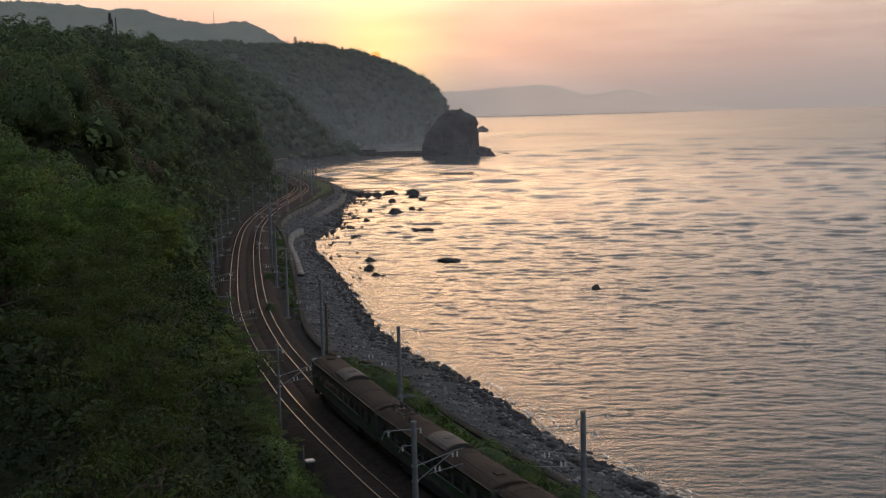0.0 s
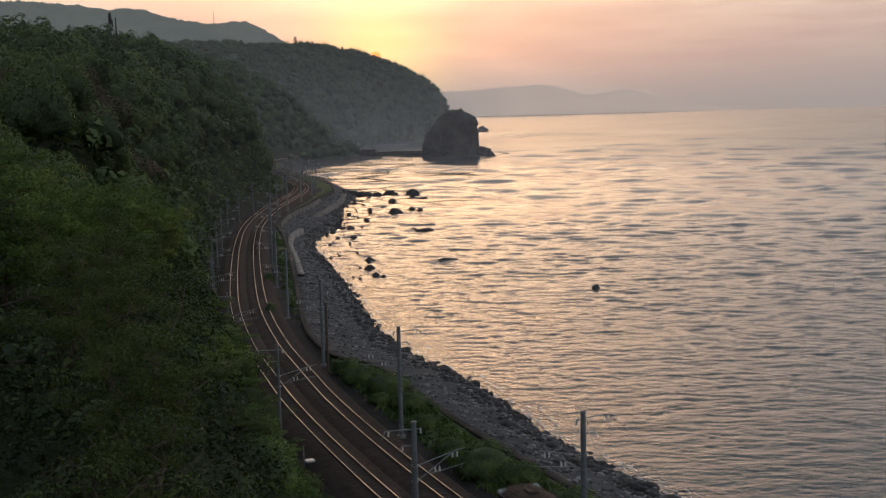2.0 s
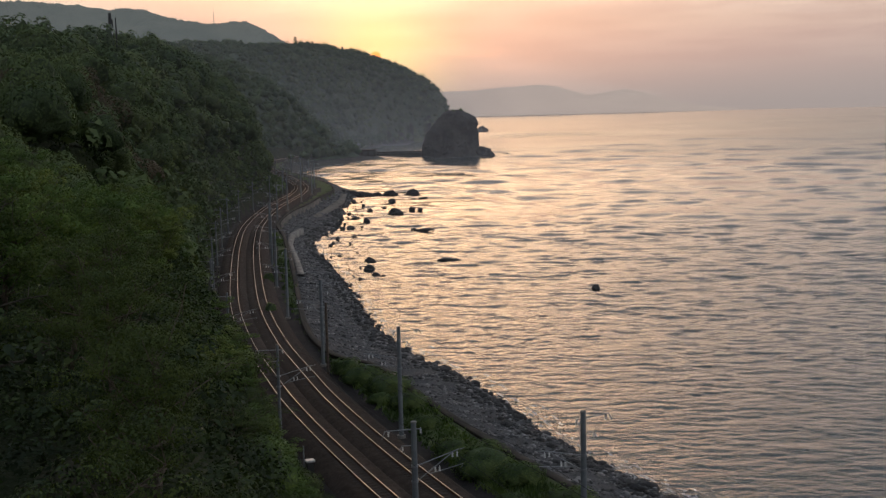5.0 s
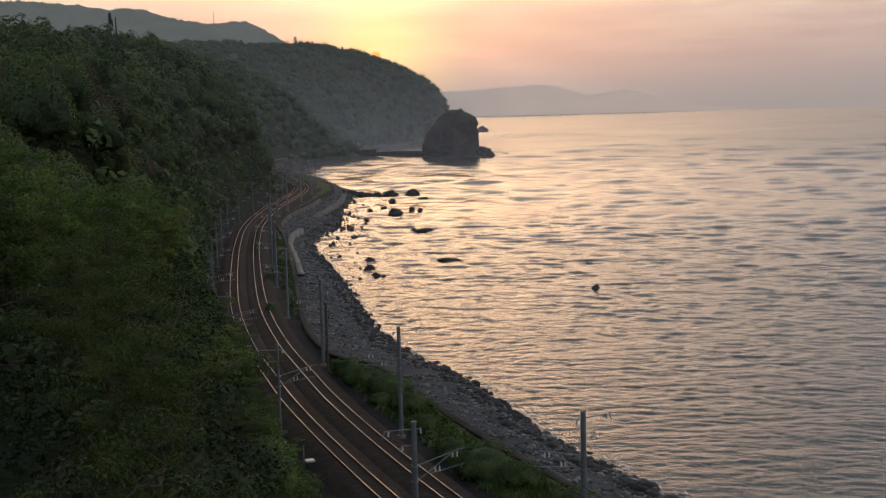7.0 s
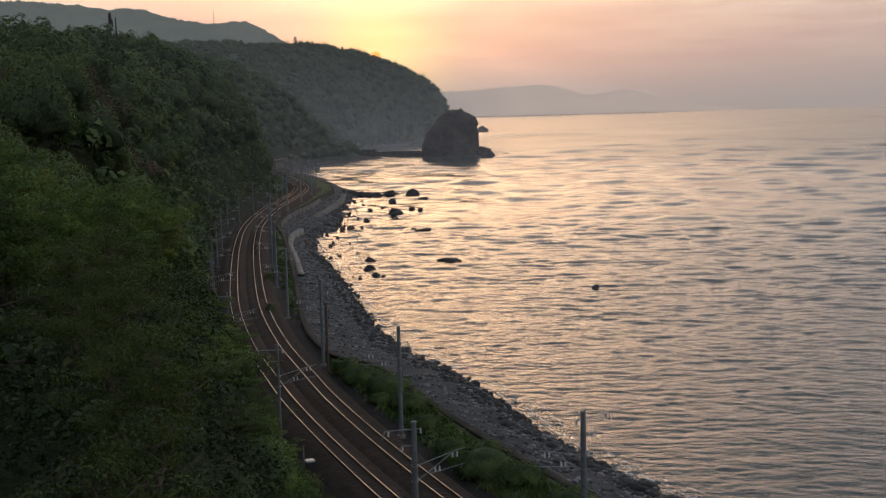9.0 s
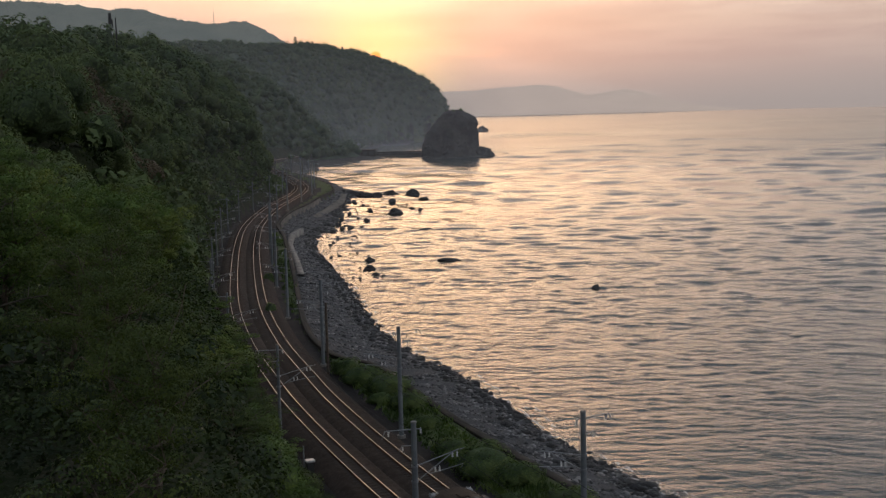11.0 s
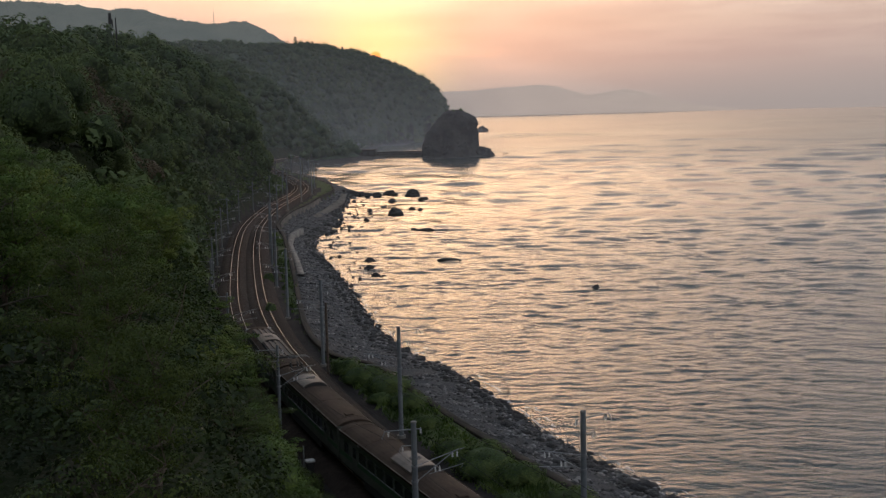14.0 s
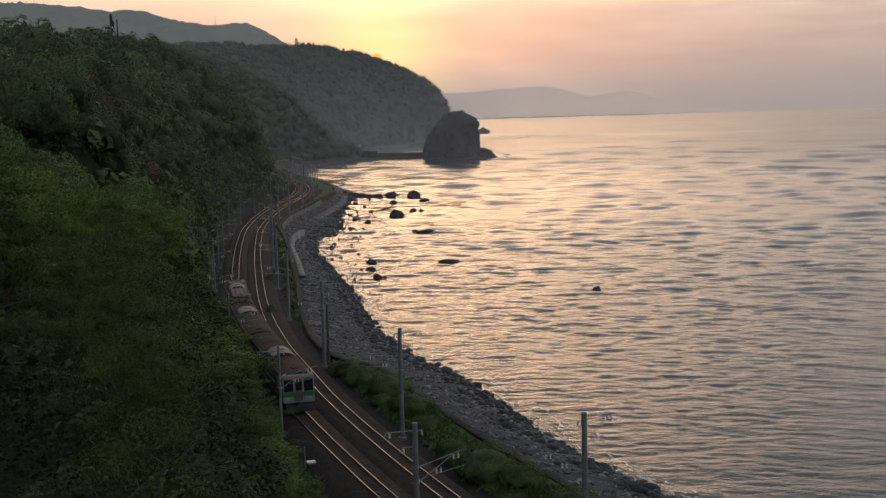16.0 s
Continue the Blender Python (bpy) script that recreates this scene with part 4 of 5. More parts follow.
def make_walls():
    near = stretch(KERB, 20, 296)
    far = stretch(KERB, 294, 860)
    v, f = along(far, [(-0.28, -4.2), (-0.25, -0.50), (0.25, -0.50), (0.75, -4.2)])
    high = link_mesh("sea_wall", v, f, M_KERB)
    tagged(high, "high concrete retaining wall below the railway bend", "sea wall", kind="structure")
    for i in range(0, len(far) - 2, 2):
        if far[i, 1] > 378:
            break
        a, b = far[i], far[i + 2]
        seg = np.linspace(a + (b - a) * 0.012, b - (b - a) * 0.012, 3)
        v, f = along(seg, [(0.32, -0.62), (0.52, -0.62), (0.98, -3.9), (0.72, -3.9)])
        link_mesh("wall_panel", v, f, M_APRON, high)
        v, f = along(seg, [(-0.35, -0.52), (-0.35, -0.25), (0.56, -0.25), (0.56, -0.52)])
        link_mesh("coping_slab", v, f, M_KERB, high)
    v, f = along(near, [(-0.28, -4.2), (-0.25, -0.50), (0.25, -0.50), (0.75, -4.2)])
    wall = link_mesh("sea_wall", v, f, M_KERB)
    tagged(wall, "weathered grey concrete sea wall along the beach", "sea wall", kind="structure")
    seg = 4
    for i in range(0, len(near) - seg, seg):
        if near[i, 1] > 330:
            break
        v, f = along(near[i:i + seg + 1] , [(-0.36, -0.52), (-0.36, -0.26), (-0.33, -0.23), (0.33, -0.23), (0.36, -0.26), (0.36, -0.52)])
        link_mesh("coping_slab", v, f, M_KERB, wall)
    # lower apron on the shingle where the wall bends
    apron = curve_through([(-24.9, 208), (-27.6, 225), (-30.1, 239.8), (-32.6, 255), (-34.2, 268), (-35.2, 281), (-34.6, 293)], 1.0)
    v, f = along(apron, [(-0.6, -4.4), (-0.6, -1.85), (0.55, -1.85), (0.8, -4.4)])
    ob = link_mesh("wave_apron", v, f, M_CONCRETE)
    tagged(ob, "pale curved concrete apron on the shingle", "sea wall", kind="structure")
    ramp = curve_through([(-35.6, 335), (-34.2, 365), (-33.6, 400), (-35.0, 428)], 2.0)
    v, f = along(ramp, [(-0.9, -4.4), (-0.9, -2.6), (0.9, -3.1), (1.0, -4.6)])
    ob = link_mesh("wave_apron", v, f, M_APRON)
    tagged(ob, "pale sloping concrete apron below the high wall", "sea wall", kind="structure")


make_walls()


def make_pole(x, y, turn, arm, height=8.5, crossarm=True, thick=0.2):
    """Catenary pole; its arm reaches out along local +x. turn: degrees."""
    z = float(land_z([x], [y])[0][0])
    pole = new("catenary_pole")
    pole.matrix_basis = pose(x, y, z, 0, 0, turn)
    h = height - z
    tagged(pole, "grey concrete catenary pole with bracket arms beside the track", "utility pole", "poles along the railway")
    part("pole", rod(fresh(), (0, 0, -0.6), (0, 0, h), thick, thick * 0.8, 14), M_POLE, pole, smooth=False)
    part("cap", rod(fresh(), (0, 0, h), (0, 0, h + 0.07), thick * 0.9, thick * 0.78, 14), M_CONCRETE, pole, "pale cap")
    part("base", rod(fresh(), (0, 0, -0.6), (0, 0, 0.25), 0.42, 0.38, 12), M_CONCRETE, pole)
    reach = arm
    part("cantilever_tube", rod(rod(fresh(), (0.15, 0, h - 2.55), (reach, 0, h - 1.95), 0.032), (reach - 0.3, 0, h - 2.0), (reach + 0.35, 0, h - 1.92), 0.02), M_STEEL, pole)
    part("cantilever_brace", rod(fresh(), (0.15, 0, h - 3.45), (reach - 0.45, 0, h - 2.1), 0.03), M_STEEL, pole)
    part("steady_arm", rod(rod(fresh(), (0.9, 0, h - 3.15), (reach + 0.25, 0, h - 2.85), 0.022), (reach + 0.25, 0, h - 2.85), (reach + 0.1, 0, h - 3.1), 0.015), M_STEEL, pole)
    spots_ = [(reach - 0.12, h - 2.30), (reach - 0.42, h - 2.30), (reach * 0.5 + 0.15, h - 3.0), (reach * 0.5 - 0.12, h - 3.0)]
    if crossarm:
        spots_ += [(-1.55, h - 0.55), (0.42, h - 0.62), (-0.72, h - 1.52)]
    for px, pz in spots_:
        bm = fresh()
        for i in range(3):
            rod(bm, (px, 0, pz - 0.05 + i * 0.09), (px, 0, pz + i * 0.09), 0.068, 0.035, 10)
        rod(bm, (px, 0, pz - 0.08), (px, 0, pz + 0.26), 0.02, sides=6)
        part("insulator", bm, M_PORCELAIN, pole, "white porcelain insulator")
    part("clamp_band", rod(fresh(), (0, 0, h - 2.62), (0, 0, h - 2.5), 0.205, sides=14), M_STEEL, pole)
    part("clamp_band", rod(fresh(), (0, 0, h - 3.5), (0, 0, h - 3.38), 0.21, sides=14), M_STEEL, pole)
    if crossarm:
        # feeder bracket on the side away from the track
        part("feeder_bracket", rod(rod(rod(fresh(), (0.45, 0, h - 0.42), (-1.75, 0, h - 0.30), 0.035), (-1.75, 0, h - 0.30), (-1.95, 0, h - 0.72), 0.03),
                                   (0.45, 0, h - 0.42), (0.5, 0, h - 0.75), 0.03), M_STEEL, pole)
        part("lower_bracket", rod(rod(fresh(), (0.1, 0, h - 1.35), (-0.75, 0, h - 1.28), 0.03), (-0.75, 0, h - 1.28), (-0.95, 0, h - 1.62), 0.025), M_STEEL, pole)
    return pole


def place_on(line, s0, right):
    """Point and heading (degrees) on a line, s0 metres past its point at y = 60, moved to the right."""
    s = np.r_[0, np.cumsum(np.linalg.norm(np.diff(line, axis=0), axis=1))]
    zero = np.interp(60.0, line[:, 1], s)
    p = np.array([np.interp(zero + s0, s, line[:, i]) for i in (0, 1)])
    q = np.array([np.interp(zero + s0 + 1, s, line[:, i]) for i in (0, 1)])
    d = (q - p) / np.linalg.norm(q - p)
    return p + np.array([d[1], -d[0]]) * right, math.degrees(math.atan2(d[1], d[0]))


POLE_STEPS = [9.3, 40.8, 71.5, 103, 132, 160, 189, 219, 250, 282, 314, 345, 375, 405, 436, 470]
sea_poles, land_poles = [], []
for s0 in [-53.5, -23.5] + [s_ - 1.6 for s_ in POLE_STEPS]:
    p, head = place_on(TRACK_SEA, s0, 2.75)
    sea_poles.append(make_pole(p[0], p[1], head + 90, 2.7))
    p, head = place_on(TRACK_LAND, s0 + 0.7, -3.1)
    land_poles.append(make_pole(p[0], p[1], head - 90, 2.8, 7.5 if s0 > 20 else 8.6, True, 0.14 if s0 > 20 else 0.2))


def make_wires(line, label):
    """Contact wire and messenger wire over one track, with droppers."""
    part_line = stretch(line, -20, 560)
    s = np.r_[0, np.cumsum(np.linalg.norm(np.diff(part_line, axis=0), axis=1))]
    wire = new("overhead_wire")
    tagged(wire, label, "overhead wire", "overhead wires")
    pts = part_line[::4]
    v, f = along(pts, [(-0.01, 5.19), (0.01, 5.19), (0.01, 5.21), (-0.01, 5.21)])
    link_mesh("contact_wire", v, f, M_COPPER, wire)
    u = ((s[::4] - 9) / 30.0) % 1.0
    v, f = along(pts, [(-0.01, 6.1), (0.01, 6.1), (0.01, 6.12), (-0.01, 6.12)])
    v = v.reshape(len(pts), 4, 3)
    v[:, :, 2] -= (1 - (2 * u - 1) ** 2)[:, None] * 0.45
    link_mesh("messenger_wire", v.reshape(-1, 3), f, M_COPPER, wire)


make_wires(TRACK_SEA, "thin dark overhead wires above the sea-side track")
make_wires(TRACK_LAND, "thin dark overhead wires above the hill-side track")


def make_feeder(poles, label):
    """Feeder cable slung from bracket to bracket."""
    cu = bpy.data.curves.new("feeder_cable", "CURVE")
    cu.dimensions, cu.bevel_depth, cu.bevel_resolution = "3D", 0.011, 0
    sp = cu.splines.new("POLY")
    pts = []
    ends = [p.matrix_basis @ Vector((-1.95, 0, 8.0 - p.matrix_basis.translation.z)) for p in poles]
    for a, b in zip(ends[:-1], ends[1:]):
        for i in range(8):
            k = i / 8
            q = a.lerp(b, k)
            q.z -= 4 * k * (1 - k) * 0.7
            pts.append(q)
    pts.append(ends[-1])
    sp.points.add(len(pts) - 1)
    for one, q in zip(sp.points, pts):
        one.co = (*q, 1)
    cu.materials.append(M_COPPER)
    tagged(new("feeder_cable", cu), label, "cable", "feeder cables")


make_feeder(sea_poles[1:], "thin feeder cable sagging between the sea-side poles")
make_feeder(land_poles[1:], "thin feeder cable sagging between the hill-side poles")


def make_post(x, y, height, radius, label):
    z = float(land_z([x], [y])[0][0])
    ob = new("wooden_pole")
    ob.location = (x, y, z)
    tagged(ob, label, "utility pole")
    part("post", rod(fresh(), (0, 0, -0.5), (0, 0, height), radius, radius * 0.75, 10), M_BARK, ob)
    part("crossbar", box(fresh(), (-0.7, -0.05, height - 0.5), (0.7, 0.05, height - 0.38), 0.01), M_STEEL, ob)
    return ob


make_post(-12.2, 121.8, 7.6, 0.16, "thin dark pole standing in the grass by the sea wall")
make_post(-52.4, 503, 8.2, 0.2, "dark pole on the grassy point")
make_post(-59.5, 515, 7.0, 0.2, "dark pole on the grassy point")


def make_cabinet():
    z = float(land_z([-10.4], [87.6])[0][0])
    ob = new("lineside_cabinet")
    ob.matrix_basis = pose(-10.4, 87.6, z, 0, 0, 20)
    tagged(ob, "small lineside cabinet with a white domed lid", "cabinet")
    part("body", box(fresh(), (-0.26, -0.22, -0.3), (0.26, 0.22, 1.0), 0.03), M_BLACK, ob)
    part("lid", box(fresh(), (-0.36, -0.32, 1.0), (0.36, 0.32, 1.18), 0.085), M_PORCELAIN, ob, "white lid")
    part("post", rod(fresh(), (-0.45, 0, -0.3), (-0.45, 0, 2.3), 0.05), M_STEEL, ob)
    hut = new("relay_hut")
    z = float(land_z([-27.3], [141.5])[0][0])
    hut.matrix_basis = pose(-27.3, 141.5, z, 0, 0, 15)
    tagged(hut, "small dark lineside hut with a pitched roof", "hut")
    part("wall", box(fresh(), (-0.8, -0.7, -0.4), (0.8, 0.7, 1.9), 0.02), M_CONCRETE, hut)
    bm = fresh()
    pts = [bm.verts.new(c) for c in ((-1, -.95, 1.85), (1, -.95, 1.85), (1, .95, 1.85), (-1, .95, 1.85), (-1, 0, 2.6), (1, 0, 2.6))]
    for f in ((0, 3, 2, 1), (0, 1, 5, 4), (2, 3, 4, 5), (1, 2, 5), (3, 0, 4)):
        bm.faces.new([pts[i] for i in f])
    part("roof", bm, M_BLACK, hut, "dark pitched roof")


make_cabinet()


def make_masts():
    for x, y, h, lab in ((-80.4, 299, 10.8, "thick"), (-79.0, 299, 9.6, "thin")):
        z = float(land_z([x], [y])[0][0])
        ob = new("antenna_mast")
        ob.location = (x, y, z)
        tagged(ob, "dark antenna mast rising above the hilltop trees", "antenna mast", "masts on the hill")
        h = h + 41.0 - z - 5
        part("pole", rod(fresh(), (0, 0, -0.5), (0, 0, h + 5), 0.2, 0.16), M_BLACK, ob)
        if lab == "thick":
            part("antenna_panel", box(fresh(), (-0.35, -0.2, h + 2.2), (0.35, 0.2, h + 5.0), 0.04), M_BLACK, ob)
            part("antenna_panel", box(fresh(), (0.4, -0.2, h + 1.2), (0.7, 0.2, h + 3.4), 0.04), M_BLACK, ob)


make_masts()


def make_ridge_mast():
    ob = new("antenna_mast")
    ob.location = (-0.1835 * 2880, 2880, 26.2 + 0.0765 * 2880)
    tagged(ob, "thin lattice mast on the hazy inland ridge", "antenna mast")
    part("pole", rod(fresh(), (0, 0, -4), (0, 0, 21), 0.75, 0.4, 8), M_STEEL, ob)
    part("platform", rod(fresh(), (0, 0, 14), (0, 0, 15), 1.6, 1.6, 10), M_STEEL, ob)


make_ridge_mast()


def make_houses():
    """Small dwellings on the far shore of the bay."""
    for hx, hy, wide, turn in ((-63, 842, 9, 8), (-70, 872, 8, -12), (-66, 905, 10, 20)):
        z = float(land_z([hx], [hy])[0][0])
        ob = new("house")
        ob.matrix_basis = pose(hx, hy, z, 0, 0, turn)
        tagged(ob, "small pale house on the far shore of the bay", "house", "houses on the far shore")
        part("wall", box(fresh(), (-wide / 2, -3.2, -2), (wide / 2, 3.2, 3.6), 0.05), M_CONCRETE, ob)
        bm = fresh()
        a = wide / 2 + 0.5
        pts = [bm.verts.new(c) for c in ((-a, -3.8, 3.5), (a, -3.8, 3.5), (a, 3.8, 3.5), (-a, 3.8, 3.5), (-a, 0, 5.6), (a, 0, 5.6))]
        for f in ((0, 3, 2, 1), (0, 1, 5, 4), (2, 3, 4, 5), (1, 2, 5), (3, 0, 4)):
            bm.faces.new([pts[i] for i in f])
        part("roof", bm, M_STEEL, ob, "grey-blue metal roof")
        for i in (-1, 0, 1):
            part("window", box(fresh(), (i * 2.4 - 0.6, -3.24, 1.0), (i * 2.4 + 0.6, -3.2, 2.3)), M_GLASSDARK, ob)


make_houses()


# ---------------------------------------------------------------- trains
CAR = 21.3      # coupling to coupling
HALF = 10.35    # half the body


def arch(x0, x1, half, low, high, steps=10, thick=None):
    """A roof shell between x0 and x1, curved across."""
    v, f = [], []
    for x_ in (x0, x1):
        for i in range(steps + 1):
            a = -1 + 2 * i / steps
            v.append((x_, a * half, low + (high - low) * (1 - abs(a) ** 2.6)))
        v.append((x_, half, low - (thick or 0.12)))
        v.append((x_, -half, low - (thick or 0.12)))
    k = steps + 3
    for i in range(k):
        f.append((i, (i + 1) % k, k + (i + 1) % k, k + i))
    f.append(tuple(range(k))[::-1])
    f.append(tuple(range(k, 2 * k)))
    return v, f


def railcar(kind, cab, unit_mat, unit_look):
    """One electric railcar, origin on the rail head, +x the end away from the driver's cab when there is one.
    kind: which fittings stand on the roof. cab: driver's cab at the -x end."""
    car = new("railcar")
    x0 = -HALF
    bm = fresh()
    box(bm, (x0, -1.40, 1.0), (HALF, 1.40, 3.36), 0.05)
    part("body", bm, M_STAINLESS, car)
    v, f = arch(x0 + 0.02, HALF - 0.02, 1.42, 3.32, 3.72)
    link_mesh("roof", v, f, M_ROOF, car, "sooty grey-brown curved roof", smooth=False)
    for side in (-1, 1):
        part("gutter", box(fresh(), (x0, side * 1.43 - 0.03, 3.28), (HALF, side * 1.43 + 0.03, 3.36)), M_ROOF, car)
        part("green_band", box(fresh(), (x0 + 0.02, side * 1.404 - 0.006, 1.62), (HALF - 0.02, side * 1.404 + 0.006, 1.95)), M_SIDEGREEN, car, "green stripe, its colour darkened for the shaded side")
        part("side_panel", box(fresh(), (x0 + 0.02, side * 1.403 - 0.005, 2.86), (HALF - 0.02, side * 1.403 + 0.005, 3.26)), M_DARKGREEN, car)
        # doors with a window each, and the windows between
        for dx in (-6.9, 6.9):
            door = part("door", box(fresh(), (dx - 0.55, side * 1.412 - 0.012, 1.1), (dx + 0.55, side * 1.412 + 0.012, 3.1), 0.01), M_STAINLESS, car)
            part("door_window", box(fresh(), (dx - 0.33, side * 1.424 - 0.006, 2.1), (dx + 0.33, side * 1.424 + 0.006, 2.85)), M_GLASSDARK, door)
        for i in range(7):
            wx = -5.25 + i * 1.75
            part("window", box(fresh(), (wx - 0.72, side * 1.406 - 0.012, 2.02), (wx + 0.72, side * 1.406 + 0.012, 2.82), 0.01), M_GLASSDARK, car)
            # sill painted white to carry the sky's reflection along the windows
            part("window_sill", box(fresh(), (wx - 0.78, side * 1.43 - 0.02, 1.965), (wx + 0.78, side * 1.43 + 0.02, 2.01)), M_WHITE, car)
        for wx in (-8.7, 8.7):
            part("window", box(fresh(), (wx - 0.5, side * 1.406 - 0.012, 2.02), (wx + 0.5, side * 1.406 + 0.012, 2.82), 0.01), M_GLASSDARK, car)
        part("skirt", box(fresh(), (-5.2, side * 1.30 - 0.06, 0.42), (5.2, side * 1.30 + 0.06, 1.0), 0.02), M_BLACK, car)
    for bx in (-7.0, 7.0):
        bogie = part("bogie", box(box(fresh(), (bx - 1.6, -1.0, 0.42), (bx + 1.6, -0.82, 0.72), 0.03), (bx - 1.6, 0.82, 0.42), (bx + 1.6, 1.0, 0.72), 0.03), M_BLACK, car)
        for wx in (-1.05, 1.05):
            for sy in (-0.56, 0.56):
                part("wheel", rod(fresh(), (bx + wx, sy - 0.065, 0.43), (bx + wx, sy + 0.065, 0.43), 0.43, sides=18), M_RUST, bogie)
    part("underframe", box(fresh(), (x0 + 0.2, -1.1, 0.75), (HALF - 0.2, 1.1, 1.02), 0.02), M_BLACK, car)
    # gangway at the far end, coupler at both
    part("gangway", box(fresh(), (HALF - 0.01, -0.62, 1.05), (HALF + 0.30, 0.62, 3.2), 0.05), M_BLACK, car, "black rubber gangway bellows")
    for cx in (x0 - 0.3, HALF + 0.02):
        part("coupler", box(fresh(), (cx, -0.16, 0.75), (cx + 0.28, 0.16, 1.05), 0.03), M_BLACK, car)

    def cooler(cx):
        unit = new("cooling_unit")
        unit.parent = car
        v, f = arch(cx - 1.75, cx + 1.75, 1.02, 3.72, 4.06, 8, 0.14)
        link_mesh("housing", v, f, unit_mat, unit, unit_look)
        part("fan_opening", rod(fresh(), (cx, 0, 4.03), (cx, 0, 4.075), 0.40, sides=18), M_BLACK, unit, "dark round fan opening")
        for ex in (cx - 1.75, cx + 1.75):
            v, f = arch(ex - 0.014, ex + 0.014, 0.93, 3.70, 4.01, 8, 0.08)
            link_mesh("grille", v, f, M_BLACK, unit, "dark end grille")

    def louvres(a, b):
        box_ = new("louvre_box")
        box_.parent = car
        part("housing", box(fresh(), (a, -1.0, 3.50), (b, 1.0, 3.86), 0.05), M_BLACK, box_)
        for ly in (-0.78, -0.26, 0.26, 0.78):
            part("louvre", box(fresh(), (a + 0.08, ly - 0.13, 3.86), (b - 0.08, ly + 0.13, 3.98), 0.03), M_LOUVRE, box_)
        part("end_grille", box(fresh(), (a - 0.03, -0.95, 3.60), (a, 0.95, 3.84)), M_BLACK, box_)
        part("end_grille", box(fresh(), (b, -0.95, 3.60), (b + 0.03, 0.95, 3.84)), M_BLACK, box_)

    def pantograph(cx):
        pan = new("pantograph")
        pan.parent = car
        base = fresh()
        box(base, (cx - 0.9, -0.65, 3.92), (cx + 0.9, -0.57, 4.0)), box(base, (cx - 0.9, 0.57, 3.92), (cx + 0.9, 0.65, 4.0))
        box(base, (cx - 0.9, -0.65, 3.92), (cx - 0.82, 0.65, 4.0)), box(base, (cx + 0.82, -0.65, 3.92), (cx + 0.9, 0.65, 4.0))
        part("base_frame", base, M_BLACK, pan)
        for ix in (-0.85, 0.85):
            for iy in (-0.6, 0.6):
                part("insulator", rod(fresh(), (cx + ix, iy, 3.64), (cx + ix, iy, 3.93), 0.075), M_UNIT, pan)
        arms = fresh()
        for iy in (-0.42, 0.42):
            rod(arms, (cx - 0.75, iy, 4.0), (cx - 1.5, iy * 0.9, 4.5), 0.03)
            rod(arms, (cx - 1.5, iy * 0.9, 4.5), (cx - 0.05, iy * 0.6, 5.1), 0.025)
            rod(arms, (cx + 0.75, iy, 4.0), (cx + 1.5, iy * 0.9, 4.5), 0.03)
            rod(arms, (cx + 1.5, iy * 0.9, 4.5), (cx + 0.05, iy * 0.6, 5.1), 0.025)
        part("folding_arm", arms, M_BLACK, pan)
        head = fresh()
        for ix in (-0.25, 0.25):
            rod(head, (cx + ix, -0.6, 5.15), (cx + ix, 0.6, 5.15), 0.03)
            rod(head, (cx + ix, -0.6, 5.15), (cx + ix, -0.9, 5.0), 0.022), rod(head, (cx + ix, 0.6, 5.15), (cx + ix, 0.9, 5.0), 0.022)
        part("collector_head", head, M_STEEL, pan)
        for dx, dy, hh in ((1.7, 0.35, 0.65), (2.2, -0.4, 0.5), (-2.0, 0.5, 0.5), (1.9, -0.7, 0.4)):
            part("roof_switch", rod(rod(fresh(), (cx + dx, dy, 3.55), (cx + dx, dy, 3.6 + hh), 0.10), (cx + dx, dy, 3.6 + hh), (cx + dx + 0.3, dy, 3.62 + hh), 0.05), M_BLACK, pan)

    if kind == "cooler":
        cooler(-1.2)
    elif kind == "pantograph":
        cooler(3.4), pantograph(7.6)
    elif kind == "pantograph_centre_unit":
        cooler(-0.6), pantograph(7.6)
    elif kind == "louvre":
        cooler(-2.6), louvres(-7.6, -4.6), louvres(-0.5, 7.2)
    for vx in (-8.6,):
        part("vent", box(fresh(), (vx - 0.35, -0.3, 3.66), (vx + 0.35, 0.3, 3.82), 0.03), M_ROOF, car)
    for ax in (-4.4, 6.0):
        part("side_lamp", box(fresh(), (ax - 0.06, 1.42, 3.12), (ax + 0.06, 1.47, 3.24)), M_PORCELAIN, car)
    # seams across the roof
    for rx in (-9.2, -3.4, 4.9, 9.4):
        v, f = arch(rx - 0.03, rx + 0.03, 1.425, 3.335, 3.738)
        link_mesh("roof_seam", v, f, M_ROOF, car)
    if cab:
        xf = x0 - 0.02
        part("front_panel", box(fresh(), (xf - 0.10, -1.40, 1.0), (xf + 0.06, 1.40, 3.40), 0.05), M_WHITE, car, "white front")
        part("front_band", box(fresh(), (xf - 0.112, -1.39, 1.55), (xf - 0.09, 1.39, 1.96)), M_FRONTGREEN, car, "light green band")
        for lo_, hi_ in ((-1.30, -0.44), (0.44, 1.30)):
            part("windscreen", box(fresh(), (xf - 0.118, lo_, 2.00), (xf - 0.09, hi_, 3.10), 0.01), M_GLASSDARK, car)
        for sy in (-0.41, 0.41):
            part("pillar", box(fresh(), (xf - 0.15, sy - 0.035, 1.95), (xf - 0.10, sy + 0.035, 3.16), 0.01), M_PORCELAIN, car, "white pillar beside the end door")
        door = part("front_door", box(fresh(), (xf - 0.14, -0.38, 1.15), (xf - 0.09, 0.38, 3.10), 0.02), M_STAINLESS, car)
